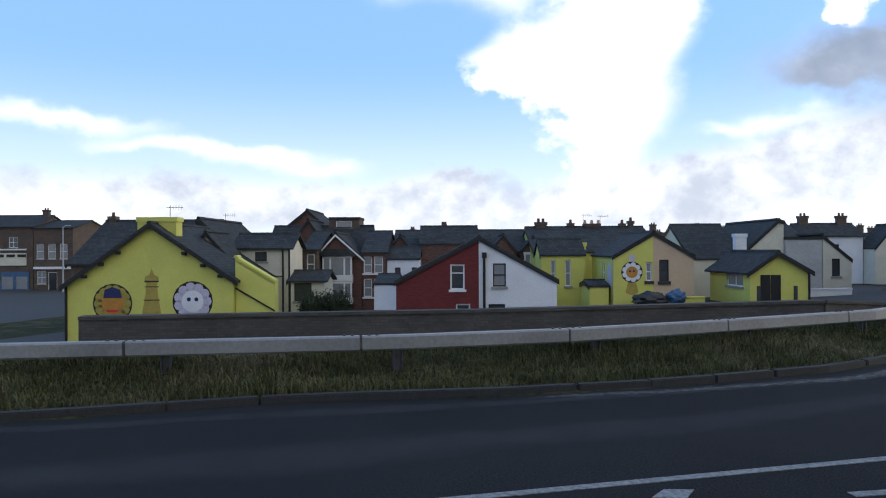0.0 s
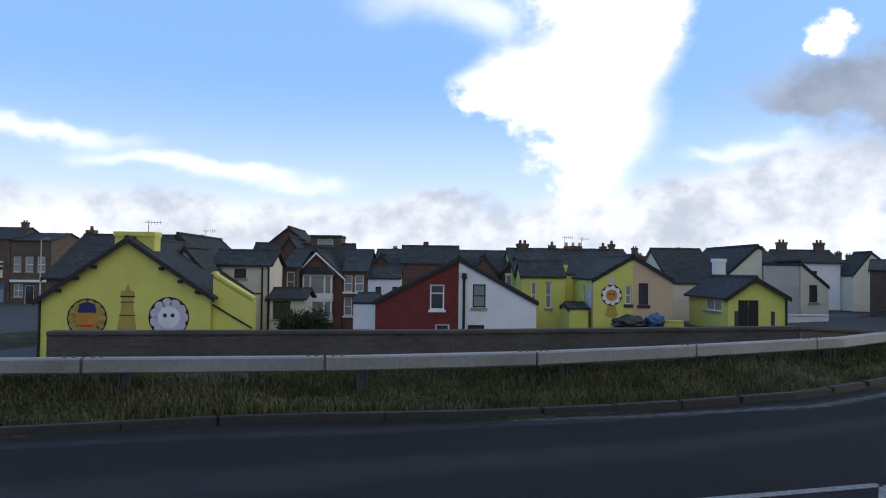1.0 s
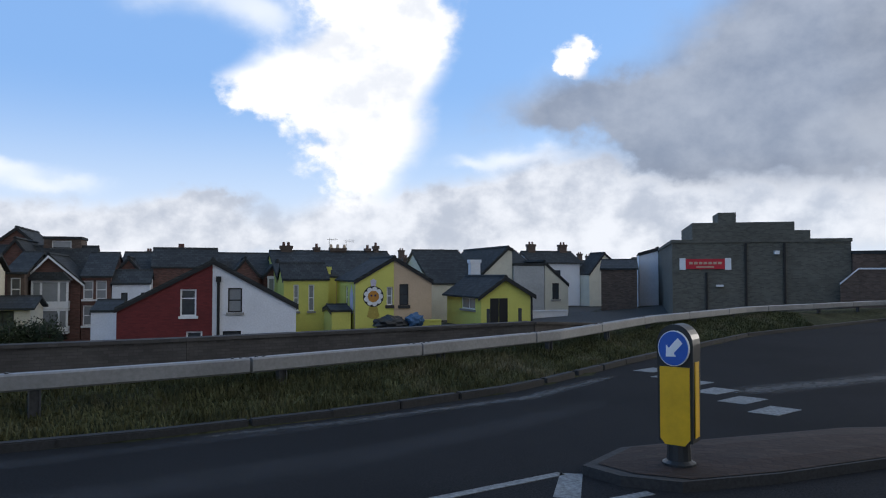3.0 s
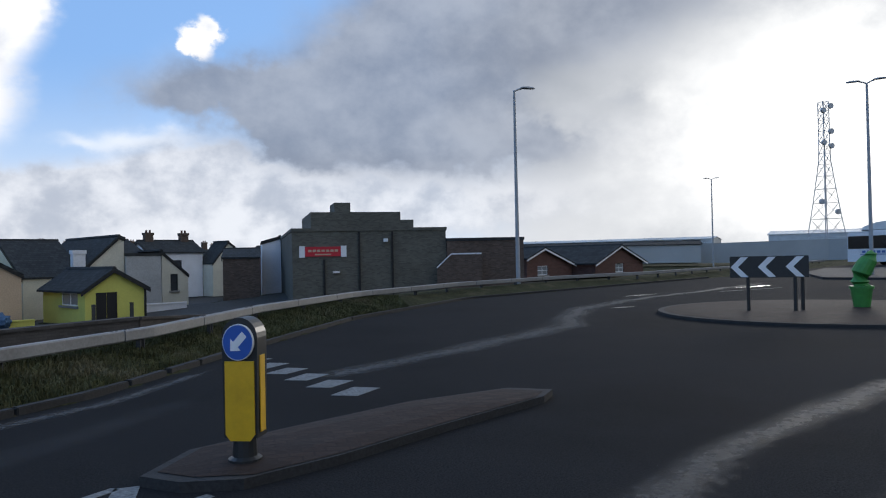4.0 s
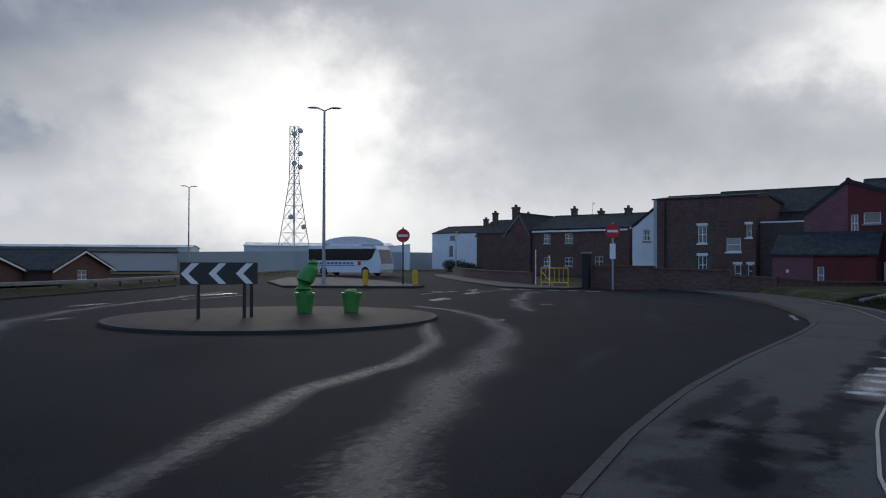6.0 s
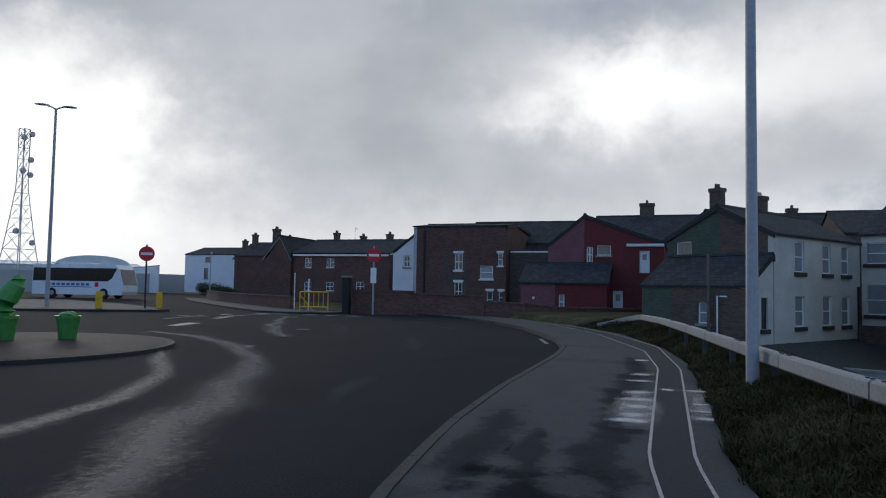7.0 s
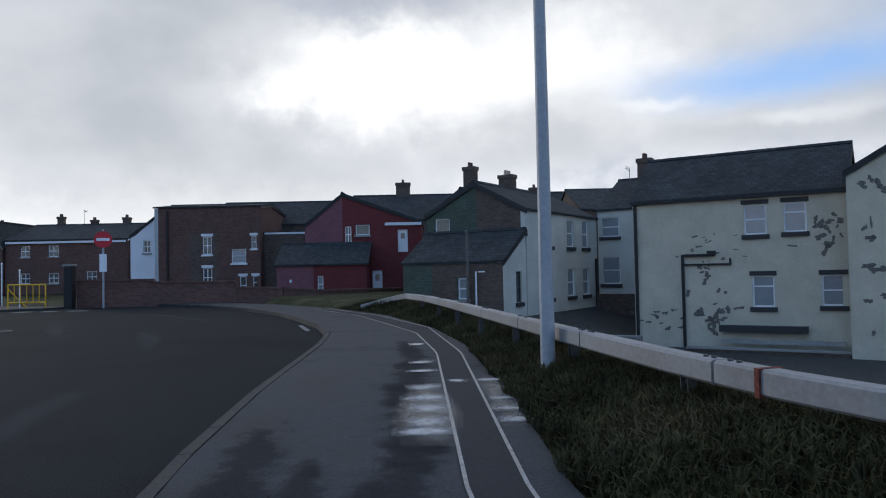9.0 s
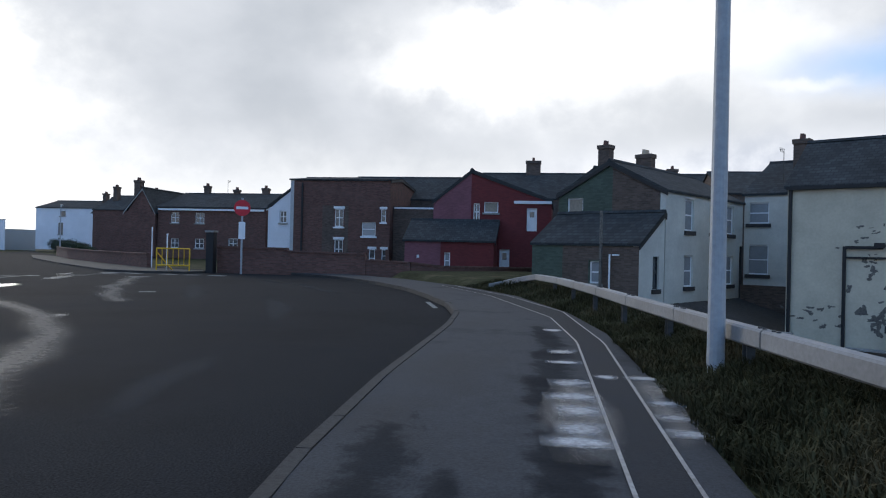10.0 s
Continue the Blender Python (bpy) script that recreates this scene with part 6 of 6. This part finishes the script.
# bars of sky reflection beside the trench, painted as pale film
for k, (x, y, l, w) in enumerate(((11.5, 1.82, 0.62, 0.34), (11.9, 1.8, 0.5, 0.5), (12.5, 1.8, 0.5, 0.5), (13.05, 1.84, 0.6, 0.4), (13.75, 1.86, 0.5, 0.45), (15.1, 1.9, 0.5, 0.3), (16.0, 1.92, 0.45, 0.4), (18.6, 2.05, 0.4, 0.5),
                                (11.9, 1.05, 0.42, 0.3), (12.4, 1.06, 0.42, 0.3), (12.95, 1.08, 0.4, 0.3), (14.2, 1.1, 0.5, 0.35), (14.2, 1.5, 0.3, 0.3))):
    o = smear([(x, y + l / 2), (x + 0.02, y), (x, y - l / 2)], [w, w * 1.1, w], 20 + k, worn, 0.1345)
    o.name = "sky_glint"
    tagged(o, "pale bar with wet sky glint painted in, across the footway edge", "road marking")


for k, (pts, ws) in enumerate((([(0.2, -1.0), (2.6, 0.2), (5.0, 1.35), (7.6, 2.2), (9.6, 2.5)], [1.6, 2.6, 2.6, 2.0, 0.9]), ([(8.2, 2.8), (9.6, 3.0), (11.2, 3.15), (12.6, 3.3)], [0.3, 0.8, 0.7, 0.2]), ([(8.2, 1.75), (9.8, 1.95), (11.5, 2.0), (13.5, 2.05), (17, 2.1), (20, 2.4)], [0.6, 0.8, 0.75, 0.7, 0.6, 0.3]), ([(6.8, 1.9), (8.2, 2.3), (9.6, 2.55), (11.2, 2.7)], [0.3, 0.6, 0.5, 0.2]))):
    o = smear(pts, ws, 60 + k, dark_damp, 0.1302 + 0.0006 * k)
    o.name = "damp_patch"
    tagged(o, "dark damp patch on the footway tarmac", "damp patch")
for k, (pts, ws) in enumerate((([(-16, -9), (-10, -2.6), (-5, 2.6), (-1.5, 6.6), (0.5, 10.0)], [0.9, 1.2, 1.3, 1.0, 0.6]), ([(-14, -9.5), (-8, -3.2), (-3, 1.6), (1.5, 5.0)], [0.7, 0.9, 1.0, 0.6]), ([(-15, -6.0), (-9.5, 0.2), (-6, 3.9), (-3, 6.9), (-1.2, 9.2)], [0.3, 0.5, 0.5, 0.5, 0.4]), ([(11.5, 5.4), (13.5, 6.0), (15.8, 6.4)], [0.5, 0.8, 0.4]), ([(19.5, 7.2), (22.5, 8.2), (25.5, 9.8)], [0.5, 0.9, 0.5]), ([(23.5, 11.0), (27.0, 12.6), (31.0, 14.8)], [0.6, 1.2, 0.6]), ([(28.0, 8.4), (32.0, 11.0), (36.0, 14.6)], [0.5, 0.9, 0.6]))):
    o = smear(pts, ws, 90 + k, streaky, 0.0025 + 0.0004 * k)
    o.name = "pale_streak"
    tagged(o, "faint pale streak along the asphalt", "wheel track")
# painted sheen under and around the glint bars
for k, (pts, ws) in enumerate((([(11.0, 1.82), (12.4, 1.82), (14.2, 1.9)], [0.5, 0.7, 0.4]), ([(11.5, 1.08), (12.6, 1.1), (14.6, 1.16)], [0.35, 0.5, 0.35]))):
    o = smear(pts, ws, 80 + k, sheen, 0.1325)
    o.name = "painted_sheen"
    tagged(o, "thin wet film with its sheen painted pale, beside the trench seal", "wet patch")

# ---- grass and bushes ----


def grass(name, inside_fn, x0, x1, y0, y1, count, seed, lo, hi, label, mt=blade_m):
    rnd = random.Random(seed)
    vs, fs = [], []
    made = 0
    while made < count:
        x, y = rnd.uniform(x0, x1), rnd.uniform(y0, y1)
        if not inside_fn(x, y):
            continue
        made += 1
        z = level(x, y)
        h, a, lean = rnd.uniform(lo, hi) * (0.6 + 0.8 * max(0, noise.noise(Vector((x * 0.7, y * 0.7, seed))) + 0.4)), rnd.uniform(0, math.tau), rnd.uniform(0.2, 1.1)
        w = rnd.uniform(0.004, 0.011)
        ca, sa = math.cos(a), math.sin(a)
        lx, ly = -sa * lean * h, ca * lean * h
        k = len(vs)
        vs += [(x - ca * w, y - sa * w, z - 0.02), (x + ca * w, y + sa * w, z - 0.02), (x + lx * 0.4 + ca * w * 0.7, y + ly * 0.4 + sa * w * 0.7, z + h * 0.6), (x + lx * 0.4 - ca * w * 0.7, y + ly * 0.4 - sa * w * 0.7, z + h * 0.6), (x + lx, y + ly, z + h * (1 - lean * 0.3))]
        fs += [(k, k + 1, k + 2, k + 3), (k + 3, k + 2, k + 4)]
    me = bpy.data.meshes.new(name)
    me.from_pydata(vs, [], fs)
    me.materials.append(mt)
    return tagged(new(name, me), label, "grass", kind="stuff")


grass("verge_grass", lambda x, y: x > 5.0 + 8.0 * noise.noise(Vector((x * 7, y * 7, 1))) and along(RAIL_NEAR, x) - 1.5 + noise.noise(Vector((x * 5, y * 5, 2))) < y < along(GRASS_NEAR, x) - 0.02 + 0.12 * noise.noise(Vector((x * 2, 0, 3))), 2.0, 19, -4.5, 1.6, 95000, 3, 0.06, 0.2, "rough uncut verge grass below the barrier")
grass("verge_grass", lambda x, y: along(RAIL_NEAR, min(x, 30)) - 1.0 < y < along(GRASS_NEAR, x) - 0.02, 19, 33, 0, 5.5, 16000, 4, 0.05, 0.18, "rough uncut verge grass at the bend")
grass("verge_grass", lambda x, y: along(KERB_FAR, x) + 0.16 < y < along(RAIL_FAR, x) + 2.0, -12, 6, -3, 26, 90000, 5, 0.05, 0.15, "rough green turf on the far verge, lightened to paint glare", turf_m)


def bush(x, y, z, r, h, seed, label):
    rnd = random.Random(seed)
    b = thing("bush", pose(x, y, z), label, "bush")
    bm = bmesh.new()
    for k in range(5):
        a = rnd.uniform(0, math.tau)
        tube([(0, 0, -0.1), (0.3 * r * math.cos(a), 0.3 * r * math.sin(a), h * 0.4), (0.7 * r * math.cos(a), 0.7 * r * math.sin(a), h * 0.8)], [0.05, 0.035, 0.015], 6, bm)
    part("stems", bm, bare, b)
    vs, fs = [], []
    for k in range(2600):
        d = Vector((rnd.gauss(0, 1), rnd.gauss(0, 1), rnd.gauss(0, 1))).normalized()
        p = Vector((d.x * r, d.y * r, h * 0.5 + d.z * h * 0.5)) * 1.0
        f = rnd.uniform(0.55, 1.0) * (0.85 + 0.35 * noise.noise(d * 2.2 + Vector((seed, 0, 0))))
        p = Vector((p.x * f, p.y * f, h * 0.5 + (p.z - h * 0.5) * f))
        q = Vector((rnd.gauss(0, 1), rnd.gauss(0, 1), rnd.gauss(0, 1))).normalized() * rnd.uniform(0.06, 0.12)
        w = q.cross(d).normalized() * 0.035
        n = len(vs)
        vs += [tuple(p - q), tuple(p + w), tuple(p + q), tuple(p - w)]
        fs.append((n, n + 1, n + 2, n + 3))
    me = bpy.data.meshes.new("leaves")
    me.from_pydata(vs, [], fs)
    me.materials.append(leaf_m)
    o = new("leaves", me)
    o.parent = b


for i, (u, v, r, h) in enumerate(((-9.0, 43.6, 0.95, 3.1), (-7.3, 43.8, 1.05, 3.05), (-8.2, 44.2, 1.0, 2.8))):
    x, y = a2w(u, v)
    bush(x, y, level(x, y), r, h, i, "dark green rounded garden bush")
for i, (x, y, r, h) in enumerate(((101, 72, 1.6, 2.2), (98, 68, 1.8, 2.0), (92, 62, 1.5, 1.6), (72, 47.2, 0.9, 1.2))):
    bush(x, y, level(x, y), r, h, 10 + i, "dark garden bush behind the wall")
for i, (x, y, r, h) in enumerate(((88, 146, 5, 6.5), (95, 141, 4, 6.0), (78, 152, 5, 6.2), (66, 158, 6, 6.0), (52, 160, 6, 6.4))):
    bush(x, y, level(x, y), r, h, 30 + i, "distant bare hedge and low trees")
